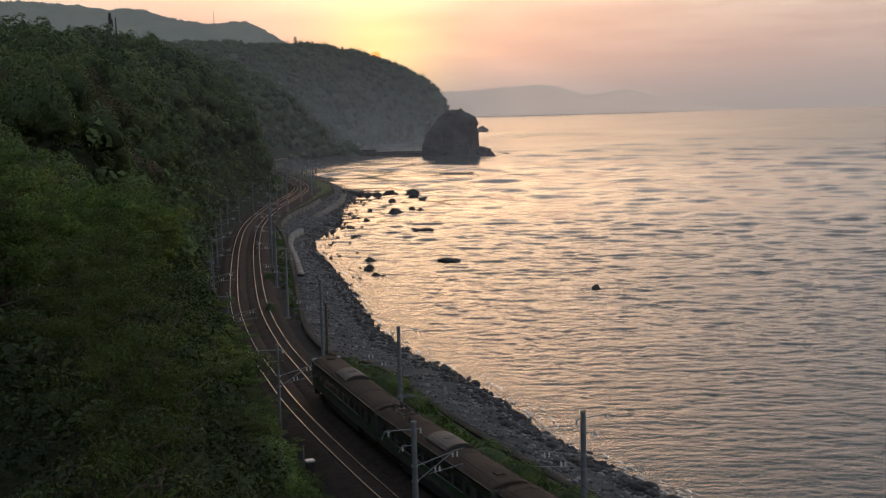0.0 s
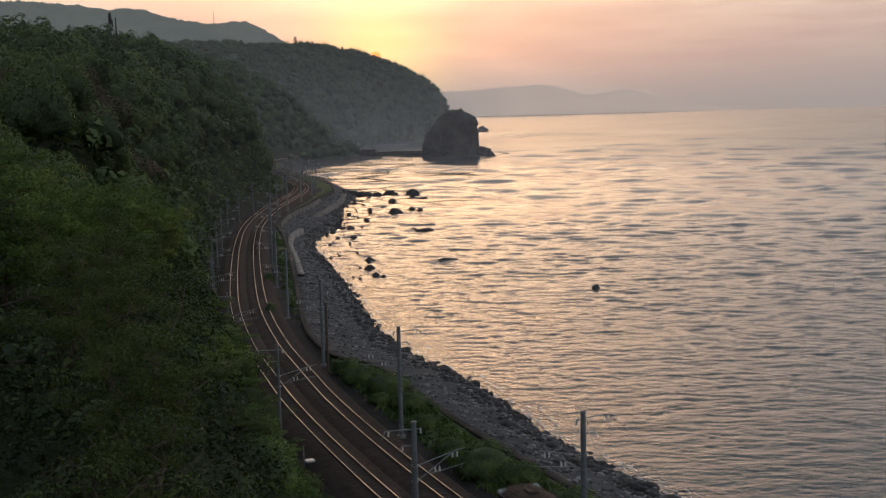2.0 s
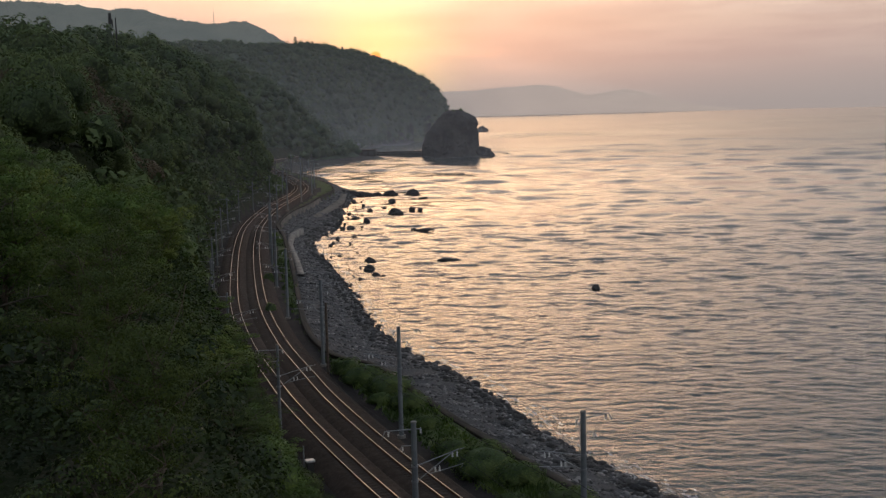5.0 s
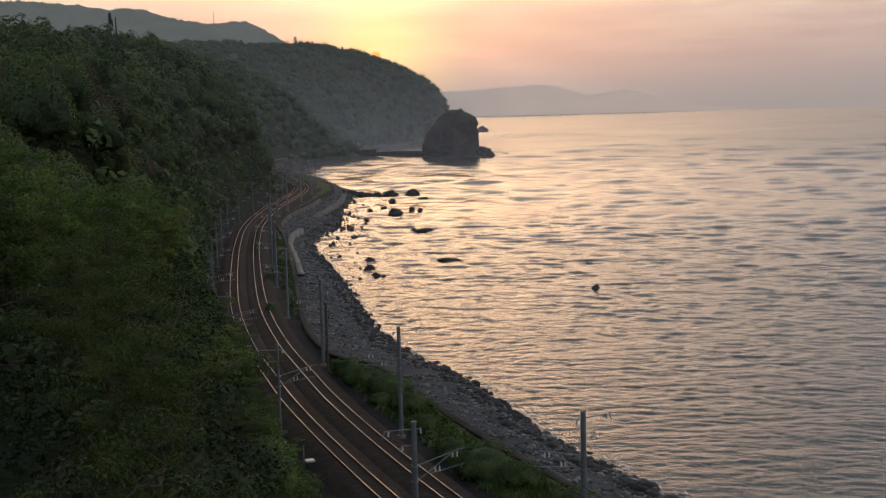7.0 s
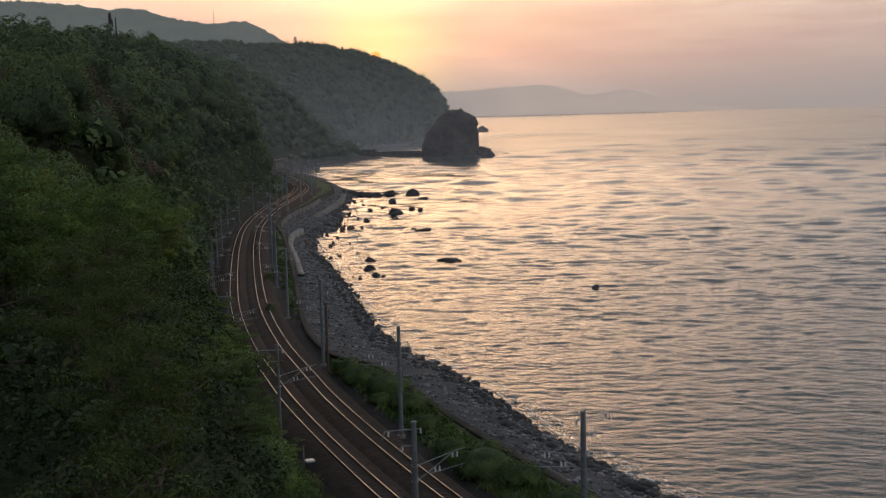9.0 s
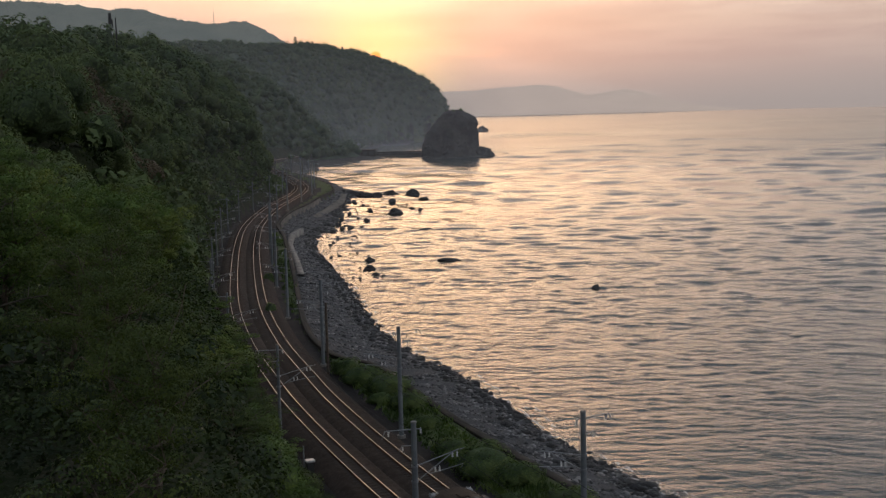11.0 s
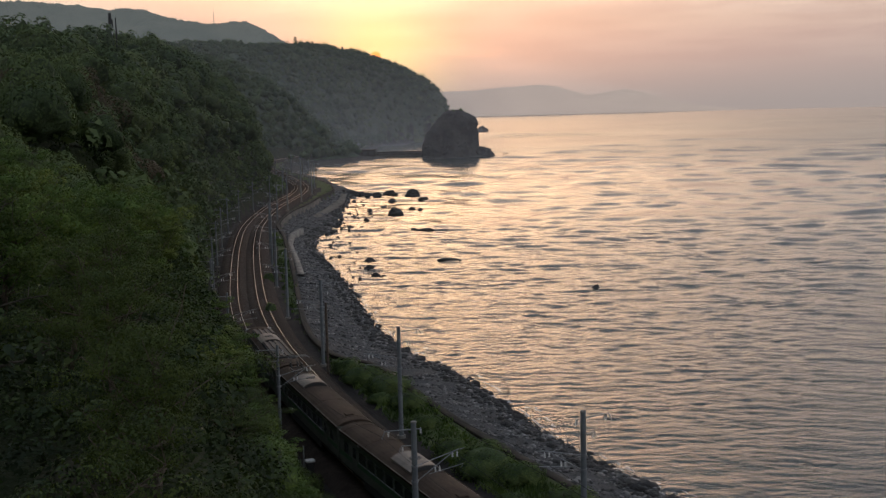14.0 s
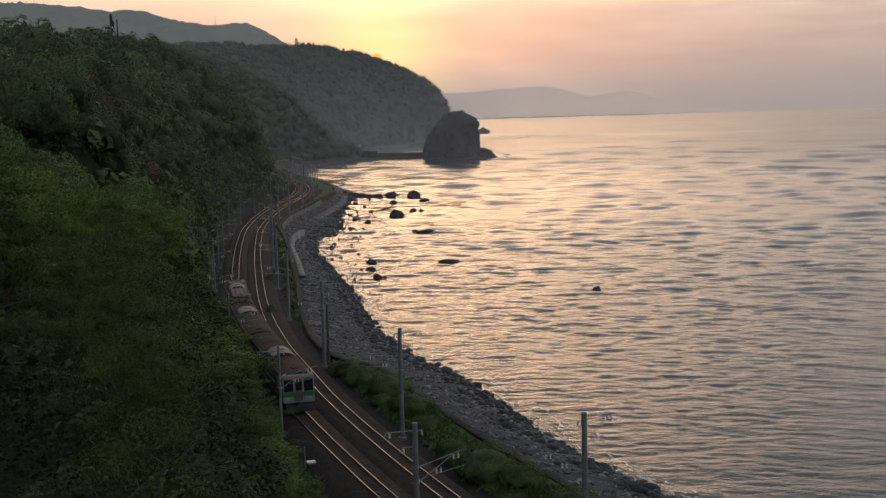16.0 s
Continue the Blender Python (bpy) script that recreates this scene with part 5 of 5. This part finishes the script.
        part("door_window", box(fresh(), (xf - 0.15, -0.27, 2.10), (xf - 0.135, 0.27, 3.0)), M_GLASSDARK, door)
        part("brow", box(fresh(), (xf - 0.16, -1.36, 3.12), (xf + 0.3, 1.36, 3.52), 0.09), M_WHITE, car, "pale brow panel above the windscreen")
        for sy in (-0.95, 0.95):
            part("tail_lamp", box(fresh(), (xf - 0.172, sy - 0.09, 3.25), (xf - 0.15, sy + 0.09, 3.37), 0.01), M_TAIL, car, "red tail lamp")
        part("destination_sign", box(fresh(), (xf - 0.172, -0.36, 3.22), (xf - 0.15, 0.36, 3.40), 0.01), M_SIGN, car, "dim amber destination sign")
        for sy in (-1.0, 1.0):
            part("headlamp", box(fresh(), (xf - 0.125, sy - 0.14, 1.30), (xf - 0.09, sy + 0.14, 1.46), 0.01), M_PORCELAIN, car)
        part("snow_plough", box(fresh(), (xf - 0.25, -1.2, 0.22), (xf + 0.05, 1.2, 0.78), 0.06), M_BLACK, car)
        part("handrail", rod(rod(fresh(), (xf - 0.16, -0.46, 1.3), (xf - 0.16, -0.46, 3.0), 0.02), (xf - 0.16, 0.46, 1.3), (xf - 0.16, 0.46, 3.0), 0.02), M_STAINLESS, car)
        part("front_rail", rod(fresh(), (x0 + 0.1, -1.3, 3.56), (x0 + 0.1, 1.3, 3.56), 0.04), M_PORCELAIN, car)
    return car


def arc_of(line):
    return np.r_[0, np.cumsum(np.linalg.norm(np.diff(line, axis=0), axis=1))]


def car_pose(line, s, where, flip):
    """Pose of a car whose middle is where metres along the line: its bogies sit on the rails."""
    def at(w):
        return np.array([np.interp(w, s, line[:, 0]), np.interp(w, s, line[:, 1])])
    a, b = at(where - 7), at(where + 7)
    m = (a + b) / 2
    d = b - a
    return pose(m[0], m[1], 0, 0, 0, math.degrees(math.atan2(d[1], d[0])) + (180 if flip else 0))


def y_arc(line, y):
    return float(np.interp(y, line[:, 1], arc_of(line)))


def make_trains():
    """The cars of both trains, each with the line it runs on, its middle's place at t = 0, its speed and turn."""
    made = []
    # departing: rear cab faces us; arc of its rear end
    rear = y_arc(TRACK_LAND, 75.2) - 14.5 * 19.95
    for i, (kind, cab, flip, lab) in enumerate((("cooler", True, False, "rear car of a silver and green train, red tail lamps lit"),
                                               ("pantograph", False, False, "middle car of a silver and green train, pantograph raised"),
                                               ("louvre", True, True, "leading car of a silver and green train, louvred roof boxes"))):
        car = railcar(kind, cab, M_UNIT, "dusty cream curved housing")
        tagged(car, lab, "railcar", "departing train")
        made.append((car, TRACK_LAND, rear + CAR * (i + 0.5), 19.95, flip))
    # approaching: runs towards us on the sea side; its last car is the farthest
    tail = y_arc(TRACK_SEA, 101.0) - 1.2 + 0.5 * 21.3
    for i, (kind, cab, flip, lab) in enumerate((("cooler", True, True, "last car of a green electric train passing on the sea side"),
                                               ("pantograph_centre_unit", False, False, "middle car of a green electric train, pantograph raised"),
                                               ("cooler", True, False, "leading car of a green electric train"))):
        car = railcar(kind, cab, M_LOUVRE, "sooty brown curved housing")
        tagged(car, lab, "railcar", "passing train")
        made.append((car, TRACK_SEA, tail - CAR * (i + 0.5), -21.3, flip))
    return made


trains = make_trains()


# ---------------------------------------------------------------- rocks and beach
def blocks_of_stone(name, x, y, z, size, mat, label, seed, category="stones"):
    """Many small stones joined in one mesh, each an uneven low ball."""
    bm = fresh()
    bmesh.ops.create_icosphere(bm, subdivisions=1, radius=1.0)
    base = np.array([v.co for v in bm.verts])
    tri = np.array([[v.index for v in f.verts] for f in bm.faces])
    bm.free()
    rng = np.random.default_rng(seed)
    forms = [base * (1 + rng.uniform(-0.28, 0.28, (len(base), 1))) for _ in range(12)]
    vs, fs = [], []
    for i in range(len(x)):
        s = size[i]
        v = forms[int(rng.integers(12))] * np.array([s * rng.uniform(0.8, 1.4), s * rng.uniform(0.7, 1.1), s * rng.uniform(0.5, 0.85)])
        a = rng.random() * 6.28
        c, d = math.cos(a), math.sin(a)
        vs.append(np.stack([v[:, 0] * c - v[:, 1] * d + x[i], v[:, 0] * d + v[:, 1] * c + y[i], v[:, 2] + z[i]], 1))
        fs.append(tri + len(base) * i)
    ob = link_mesh(name, np.vstack(vs), np.vstack(fs), mat)
    return tagged(ob, label, category, kind="stuff")


def beach_points(n, y0, y1, seed, lo, hi, power=1.0):
    """Random places on the beach between sea wall (0) and waterline (1)."""
    rng = np.random.default_rng(seed)
    shore = SHORE[(SHORE[:, 1] > y0) & (SHORE[:, 1] < y1)]
    k = rng.random(n) ** 1.5
    i = (k * (len(shore) - 1.001)).astype(int)
    base = shore[i] + (shore[i + 1] - shore[i]) * rng.random((n, 1))
    out = []
    for p in base:
        j = np.hypot(KERB[:, 0] - p[0], KERB[:, 1] - p[1]).argmin()
        u = lo + (hi - lo) * rng.random() ** power
        out.append(KERB[j] + (p - KERB[j]) * u)
    return np.array(out)


p = beach_points(15000, 60, 440, 41, 0.05, 1.0)
z, _ = land_z(p[:, 0], p[:, 1])
rng = np.random.default_rng(42)
blocks_of_stone("beach_stones", p[:, 0], p[:, 1], z, 0.09 + 0.24 * rng.random(len(p)) ** 3, M_STONE, "grey rounded stones of a shingle beach", 43)
p = beach_points(3600, 60, 450, 44, 0.70, 1.08, 0.8)
z, _ = land_z(p[:, 0], p[:, 1])
blocks_of_stone("shore_boulders", p[:, 0], p[:, 1], np.maximum(z, SEA - 0.25), 0.14 + 0.52 * rng.random(len(p)) ** 3.2, M_ROCK, "dark wet boulders along the waterline", 45)

def mound(p):
    """A ball drawn in towards its top."""
    k = 1.0 - 0.38 * max(p.z, 0.0)
    return Vector((p.x * k, p.y * k, p.z))


BOULDERS = [(-10.7, 437, 3.4), (-14.1, 361, 2.6), (-15.1, 245.6, 1.3), (-14.4, 233, 1.4), (-12.8, 224, 0.85), (25.8, 201, 1.0), (-19.0, 440, 3.0),
            (-16.7, 407, 1.9), (-24.6, 318.5, 1.0), (-25.8, 293, 0.8), (-22.1, 296, 0.7), (-23.3, 434, 2.6), (-0.3, 140, 0.9), (-7.4, 309, 0.9),
            (-22.5, 374, 1.0), (-9.4, 375, 1.1), (-6.8, 372, 1.0), (-27, 437, 1.9), (-29.0, 330, 1.0), (-21.5, 340, 0.9), (-26.0, 283, 0.6)]
SLABS = [(1.2, 244, 2.3), (-4.6, 307, 2.4), (-6.5, 418, 2.4), (-47, 505, 3.0), (-18.8, 385, 1.6), (-26, 352, 1.6)]
for i, (bx, by, bs) in enumerate(BOULDERS):
    lump("boulder", (bx, by, SEA - 0.05 * bs), (bs * 1.0, bs * 0.7, bs * 0.60), 4, i + 1.3, M_ROCK, "dark wet boulder standing in the shallow sea", "boulder", "boulders in the shallows", shape=mound, rough=0.42)
for i, (bx, by, bs) in enumerate(SLABS):
    lump("reef_slab", (bx, by, SEA - 0.02), (bs, bs * 0.5, bs * 0.2), 3, i * 0.2, M_ROCK, "flat dark reef just breaking the surface", "reef", "reefs in the shallows", rough=0.4)

# thin lines of foam where the swell meets the stones
def make_foam():
    rng = np.random.default_rng(58)
    vs, fs = [], []
    line = SHORE[(SHORE[:, 1] > 80) & (SHORE[:, 1] < 320)]
    for _ in range(230):
        i = int((len(line) - 2) * rng.random() ** 1.4)
        a = line[i] + (line[i + 1] - line[i]) * rng.random()
        d = (line[i + 1] - line[i]) / np.linalg.norm(line[i + 1] - line[i])
        n_ = np.array([d[1], -d[0]])
        c = a + n_ * rng.normal(0.7, 0.8)
        half, wide = 0.25 + 1.0 * rng.random() ** 2, 0.03 + 0.09 * rng.random()
        start = len(vs)
        steps = 7
        for j in range(steps + 1):
            u = -1 + 2 * j / steps
            w = wide * (1 - u * u) ** 0.5 * rng.uniform(0.5, 1.3) + 0.01
            m_ = c + d * u * half + n_ * 0.22 * rng.normal(0, 0.5)
            for s_ in (-1, 1):
                q = m_ + n_ * w * s_
                vs.append((q[0], q[1], SEA + 0.13 + 0.03 * rng.random()))
        for j in range(steps):
            k_ = start + 2 * j
            fs.append((k_, k_ + 2, k_ + 3, k_ + 1))
    line = SHORE[(SHORE[:, 1] > 560) & (SHORE[:, 1] < 800)]
    for a, b in zip(line[:-1], line[1:]):
        d = (b - a) / np.linalg.norm(b - a)
        n_ = np.array([d[1], -d[0]])
        for c in np.linspace(a, b, 3)[:2]:
            c = c + n_ * rng.uniform(0.3, 1.6)
            half, wide, start = rng.uniform(3, 8), rng.uniform(0.2, 0.55), len(vs)
            for u in (-1, -0.4, 0.3, 1):
                for s_ in (-1, 1):
                    q = c + d * u * half + n_ * wide * s_ * (1.05 - u * u)
                    vs.append((q[0], q[1], SEA + 0.15))
            fs += [(start + j, start + j + 2, start + j + 3, start + j + 1) for j in (0, 2, 4)]
    return tagged(link_mesh("surf_foam", vs, np.array(fs), M_FOAM), "broken white foam along the waterline", "foam", kind="stuff")


foam = make_foam()

# small rocks awash in the shallows of the bay
rng = np.random.default_rng(50)
line = SHORE[(SHORE[:, 1] > 215) & (SHORE[:, 1] < 440)]
pick = line[(len(line) * rng.random(75)).astype(int)]
off = 1.0 + 9.0 * rng.random(75) ** 1.6
blocks_of_stone("shallows_rocks", pick[:, 0] + off, pick[:, 1] + rng.normal(0, 4, 75), np.full(75, SEA + 0.02), 0.22 + 0.55 * rng.random(75) ** 2.5, M_ROCK,
                "small dark rocks awash in the shallows", 57, "rocks")

# heaped breakwater blocks off the point
rng = np.random.default_rng(52)
n = 70
k = rng.random(n)
bx, by = -37.0 + 12.0 * k + rng.normal(0, 0.6, n), 450 - 12 * k + rng.normal(0, 2, n)
blocks_of_stone("armour_blocks", bx, by, SEA + 0.1 + 1.3 * (1 - k) * rng.random(n), 0.45 + 0.65 * rng.random(n), M_ROCK, "dark heaped armour blocks off the point", 53, "rocks")


# ---------------------------------------------------------------- verge
def make_grass(name, x, y, height, blades, seed, label, mat):
    z, _ = land_z(x, y)
    rng = np.random.default_rng(seed)
    n = len(x) * blades
    cx, cy = np.repeat(x, blades) + rng.normal(0, 0.28, n), np.repeat(y, blades) + rng.normal(0, 0.28, n)
    h = np.repeat(height, blades) * (0.5 + 0.7 * rng.random(n))
    a = rng.random(n) * 6.283
    w = 0.035 + 0.05 * rng.random(n)
    lean = rng.normal(0, 0.35, (n, 2)) * h[:, None]
    base = np.stack([cx, cy, np.repeat(z, blades) - 0.05], 1)
    side = np.stack([np.cos(a) * w, np.sin(a) * w, np.zeros(n)], 1)
    mid = base + np.stack([lean[:, 0] * 0.35, lean[:, 1] * 0.35, h * 0.6], 1)
    top = base + np.stack([lean[:, 0], lean[:, 1], h], 1)
    v = np.stack([base - side, base + side, mid + side * 1.2, top, mid - side * 1.2], 1).reshape(-1, 3)
    ob = link_mesh(name, v, np.arange(len(v)).reshape(-1, 5), mat)
    tagged(ob, label, "grass", kind="stuff")


x, y = scatter(-45, 30, 60, 320, 0.75, 61)
dt, dk = side_of(MIDDLE, x, y), side_of(KERB, x, y)
keep = (dt > 5.6) & (dk < -0.7) & ((rough_noise(x, y, 4, 71) > -0.35) | (y < 135))
keep &= (y < 150) | (np.random.default_rng(3).random(len(x)) < 0.5)
x, y = x[keep], y[keep]
hgt = 0.30 + 0.45 * np.clip(rough_noise(x, y, 5, 72) + 0.2, 0, 1.2)
make_grass("verge_grass", x, y, hgt, 13, 62, "tall green grass and weeds on the railway verge", M_GRASS)


def make_shrub(x, y, radius, height, seed, leaves=3000):
    z = float(land_z([x], [y])[0][0])
    rng = np.random.default_rng(seed)
    ob = new("shrub")
    ob.location = (x, y, z)
    tagged(ob, "rounded green shrub in the verge grass", "shrub", "shrubs by the railway")
    v, way, mass, tri = crown_template(leaves, 0.085 / max(radius, 0.6), rng, 24, 3)
    v = v * np.array([radius, radius, height * 0.8])
    v[:, 2] = np.maximum(v[:, 2] - 0.45 * height, 0.02 * rng.random(len(v)))
    link_mesh("foliage", v, np.arange(len(v)).reshape(-1, 4), M_SHRUB, ob, smooth=True, normals=way)
    mass = mass * np.array([radius, radius, height * 0.8])
    mass[:, 2] = np.maximum(mass[:, 2] - 0.45 * height, 0.0)
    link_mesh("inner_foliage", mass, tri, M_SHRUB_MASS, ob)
    for i in range(5):
        a = rng.random() * 6.28
        part("stem", rod(fresh(), (0, 0, -0.2), (math.cos(a) * radius * 0.5, math.sin(a) * radius * 0.5, height * 0.7), 0.03, 0.012, 5), M_BARK, ob)


for i, (sx, sy, sr, sh) in enumerate(((2.6, 86.3, 2.7, 2.0), (5.0, 83.0, 2.1, 1.7), (0.4, 91.0, 1.9, 1.5), (8.0, 77.2, 2.3, 1.8), (-5.6, 112.5, 2.7, 1.8),
                                      (-8.4, 117.5, 2.5, 1.7), (-3.4, 106.0, 2.3, 1.5), (-10.2, 121.8, 1.9, 1.5), (7.2, 73.0, 2.0, 1.5), (-23.4, 160, 0.9, 1.5),
                                      (3.0, 90.0, 1.6, 1.3), (-28.3, 192, 1.0, 1.5), (-1.8, 99.5, 1.5, 1.0), (4.2, 79.0, 1.4, 0.9), (-6.2, 108.8, 1.3, 0.9))):
    make_shrub(sx, sy, sr, sh * 1.3, 80 + i)


# ---------------------------------------------------------------- trees on the slope below the camera
def limb_mesh(paths):
    """Tapered tubes along paths of (point, radius)."""
    vs, fs = [], []
    for path in paths:
        sides = 7 if path[0][1] > 0.05 else 3
        start = len(vs)
        for i, (p_, r_) in enumerate(path):
            d = (path[min(i + 1, len(path) - 1)][0] - path[max(i - 1, 0)][0]).normalized()
            a = d.orthogonal().normalized()
            b = d.cross(a)
            for k in range(sides):
                w = 6.283 * k / sides
                vs.append(p_ + (a * math.cos(w) + b * math.sin(w)) * r_)
        for i in range(len(path) - 1):
            for k in range(sides):
                fs.append((start + i * sides + k, start + i * sides + (k + 1) % sides, start + (i + 1) * sides + (k + 1) % sides, start + (i + 1) * sides + k))
    return vs, fs


def bent_path(a, way, length, r0, r1, steps, rng, lift=0.1):
    p, d, out = a.copy(), way.normalized(), []
    for i in range(steps + 1):
        out.append((p.copy(), r0 + (r1 - r0) * i / steps))
        d = (d + Vector(rng.normal(0, 0.16, 3)) + Vector((0, 0, lift))).normalized()
        p = p + d * (length / steps)
    return out


def make_tree(seed, mat, leaves_per_tuft=150, bare=False, leaf=0.082):
    """A broadleaf tree of unit form about eight metres high: trunk, limbs, and leaf tufts round the twigs."""
    rng = np.random.default_rng(seed)
    tree = new("broadleaf_tree")
    trunk = bent_path(Vector((0, 0, -0.8)), Vector((0.1, 0, 1)), 6.6, 0.19, 0.05, 7, rng, 0.25)
    limbs, twigs = [], []
    for i in range(13):
        k = 2 + min(5, int(i * 0.42))
        start, r_ = trunk[k]
        a = i * 2.4 + rng.random()
        way = Vector((math.cos(a), math.sin(a), 0.35 + 0.25 * rng.random()))
        limb = bent_path(start, way, 2.0 + 1.5 * rng.random(), r_ * 0.5, 0.02, 5, rng, 0.06)
        limbs.append(limb)
        for j in (2, 3, 4, 5):
            for _ in range(2 if j > 3 else 1):
                tw = bent_path(limb[j][0], Vector(rng.normal(0, 1, 3)) + Vector((0, 0, 0.3)), 0.6 + 0.7 * rng.random(), 0.016, 0.006, 2, rng, 0.04)
                twigs.append(tw)
    for j in (5, 6, 7):
        for _ in range(4):
            twigs.append(bent_path(trunk[j][0], Vector(rng.normal(0, 1, 3)) + Vector((0, 0, 0.8)), 0.9, 0.02, 0.006, 3, rng, 0.1))
    v, f = limb_mesh([trunk])
    link_mesh("trunk", v, f, M_BARK, tree, smooth=True)
    v, f = limb_mesh(limbs + twigs)
    link_mesh("bough", v, f, M_TWIG if bare else M_BARK, tree)
    if not bare or leaves_per_tuft:
        cs, ns, ways = [], [], []
        for tw in twigs:
            end = np.array(tw[-1][0])
            rad = 0.34 + 0.30 * rng.random()
            o = unit_vectors(leaves_per_tuft, rng) + np.array([0, 0, 0.2])
            o /= np.linalg.norm(o, axis=1)[:, None]
            c = end + o * (rad * (0.66 + 0.46 * rng.random((leaves_per_tuft, 1)))) * np.array([1.45, 1.45, 0.66])
            nn = o + unit_vectors(leaves_per_tuft, rng) * 0.24 + np.array([0, 0, 0.40])
            soft = o + (c - np.array([0, 0, 3.6])) * np.array([0.16, 0.16, 0.12]) + 0.22 * unit_vectors(leaves_per_tuft, rng)
            ways.append(soft / np.linalg.norm(soft, axis=1)[:, None])
            cs.append(c), ns.append(nn / np.linalg.norm(nn, axis=1)[:, None])
        v = leaf_cards(np.vstack(cs), np.vstack(ns), leaf, rng, 0.2)
        link_mesh("crown", v, np.arange(len(v)).reshape(-1, 4), mat, tree, smooth=True, normals=np.repeat(np.vstack(ways), 4, axis=0))
    return tagged(tree, "leafy green broadleaf tree on the slope above the track", "tree", "trees on the near slope")


def plant_slope():
    protos = [make_tree(101 + i, M_LEAF_OLIVE if i == 2 else M_LEAF) for i in range(5)]
    # trees standing in the hollow: their leaf colour already holds the shade
    protos.append(tagged(make_tree(131, M_LEAF_SHADED, 16, True, 0.055), "nearly bare twiggy tree in the dark hollow"))
    protos += [make_tree(141 + i, M_LEAF_SHADED, 260, False, 0.044) for i in range(2)]
    rng = np.random.default_rng(91)
    used = [False] * len(protos)
    for gap, lo, hi in ((5.5, 19, 106),):
        gx, gy = scatter(-62, 6, 16, 108, gap, 92)
        order = np.argsort(np.hypot(gx, gy))
        z, kind = land_z(gx, gy)
        edge = -side_of(MIDDLE, gx, gy)
        for i in order:
            r = math.hypot(gx[i], gy[i])
            bearing = gx[i] / max(gy[i], 1)
            if kind[i] != 0 or edge[i] < 9.1 or not lo < r < hi or bearing < -0.52 or bearing > 0.12:
                continue
            top = 26.2 + float(canopy_limit(bearing + 1.5 / gy[i])) * gy[i]
            room = (top - z[i]) * (0.86 + 0.14 * float(lattice(np.array(gx[i] / 8.0), np.array(gy[i] / 8.0), 801)))
            h = min(room, 6.5 + 3.5 * rng.random())
            if h < 1.8:
                continue
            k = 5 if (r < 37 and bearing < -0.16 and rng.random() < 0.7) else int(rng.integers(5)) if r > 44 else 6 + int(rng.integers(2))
            s = h / 8.0
            m = Matrix.LocRotScale((gx[i], gy[i], z[i]), Euler((0, 0, rng.random() * 6.28)), (max(s, 0.5), max(s, 0.5), s))
            if not used[k]:
                protos[k].matrix_basis, used[k] = m, True
            else:
                ob = copy_thing(protos[k], Matrix.Identity(4))
                ob.matrix_basis = m


plant_slope()


def plant_shrubs():
    """Bushes on the lower slope, down to the edge of the ballast."""
    rng = np.random.default_rng(191)
    protos = []
    for i in range(4):
        ob = new("slope_shrub")
        v, way, mass, tri = crown_template(2600, 0.040, rng, 20, 3)
        v = v * np.array([1.0, 1.0, 0.75])
        v[:, 2] = np.maximum(v[:, 2] - 0.28, 0.0)
        link_mesh("foliage", v, np.arange(len(v)).reshape(-1, 4), M_LEAF if i == 1 else M_LEAF_SHADED, ob, smooth=True, normals=way)
        mass = mass * np.array([1.0, 1.0, 0.75])
        mass[:, 2] = np.maximum(mass[:, 2] - 0.28, 0.0)
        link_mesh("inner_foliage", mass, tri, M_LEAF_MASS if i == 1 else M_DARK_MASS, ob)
        for j in range(4):
            a = 6.28 * rng.random()
            part("stem", rod(fresh(), (0, 0, -0.2), (0.45 * math.cos(a), 0.45 * math.sin(a), 0.6), 0.02, 0.008, 5), M_BARK, ob)
        protos.append(tagged(ob, "bushy green shrub on the embankment above the track", "shrub", "shrubs on the embankment"))
    gx, gy = scatter(-30, 8, 36, 118, 2.5, 192)
    z, kind = land_z(gx, gy)
    edge = -side_of(MIDDLE, gx, gy)
    used = [False] * 4
    for i in np.argsort(np.hypot(gx, gy)):
        bearing = gx[i] / gy[i]
        if kind[i] != 0 or not 6.6 < edge[i] < 16 or not -0.19 < bearing < 0.0:
            continue
        room = 26.2 + float(canopy_limit(bearing + 0.9 / gy[i])) * gy[i] - z[i]
        h = min(room, 1.8 + 2.2 * rng.random())
        if h < 0.7:
            continue
        k = int(rng.integers(4))
        s = 1.0 + 0.9 * rng.random()
        m = Matrix.LocRotScale((gx[i], gy[i], z[i]), Euler((0, 0, rng.random() * 6.28)), (s, s, h / 1.15))
        if used[k]:
            copy_thing(protos[k], Matrix.Identity(4)).matrix_basis = m
        else:
            protos[k].matrix_basis, used[k] = m, True


plant_shrubs()


def motions():
    """The trains run through, and the swell drifts towards the shore."""
    times = [0.4 * i for i in range(41)]
    for car, line, start, speed, flip in trains:
        s = arc_of(line)
        walk(car, [(t, car_pose(line, s, start + speed * t, flip)) for t in times])
    walk(foam, [(0.8 * i, pose(0.45 * math.sin(1.3 * i), 0.3 * math.sin(1.3 * i), 0.02 * math.sin(1.3 * i))) for i in range(21)])
    walk(sea, [(0.0, pose(0, 0, 0)), (8.0, pose(-9, -8, 0)), (16.0, pose(-18, -16, 0))])


motions()
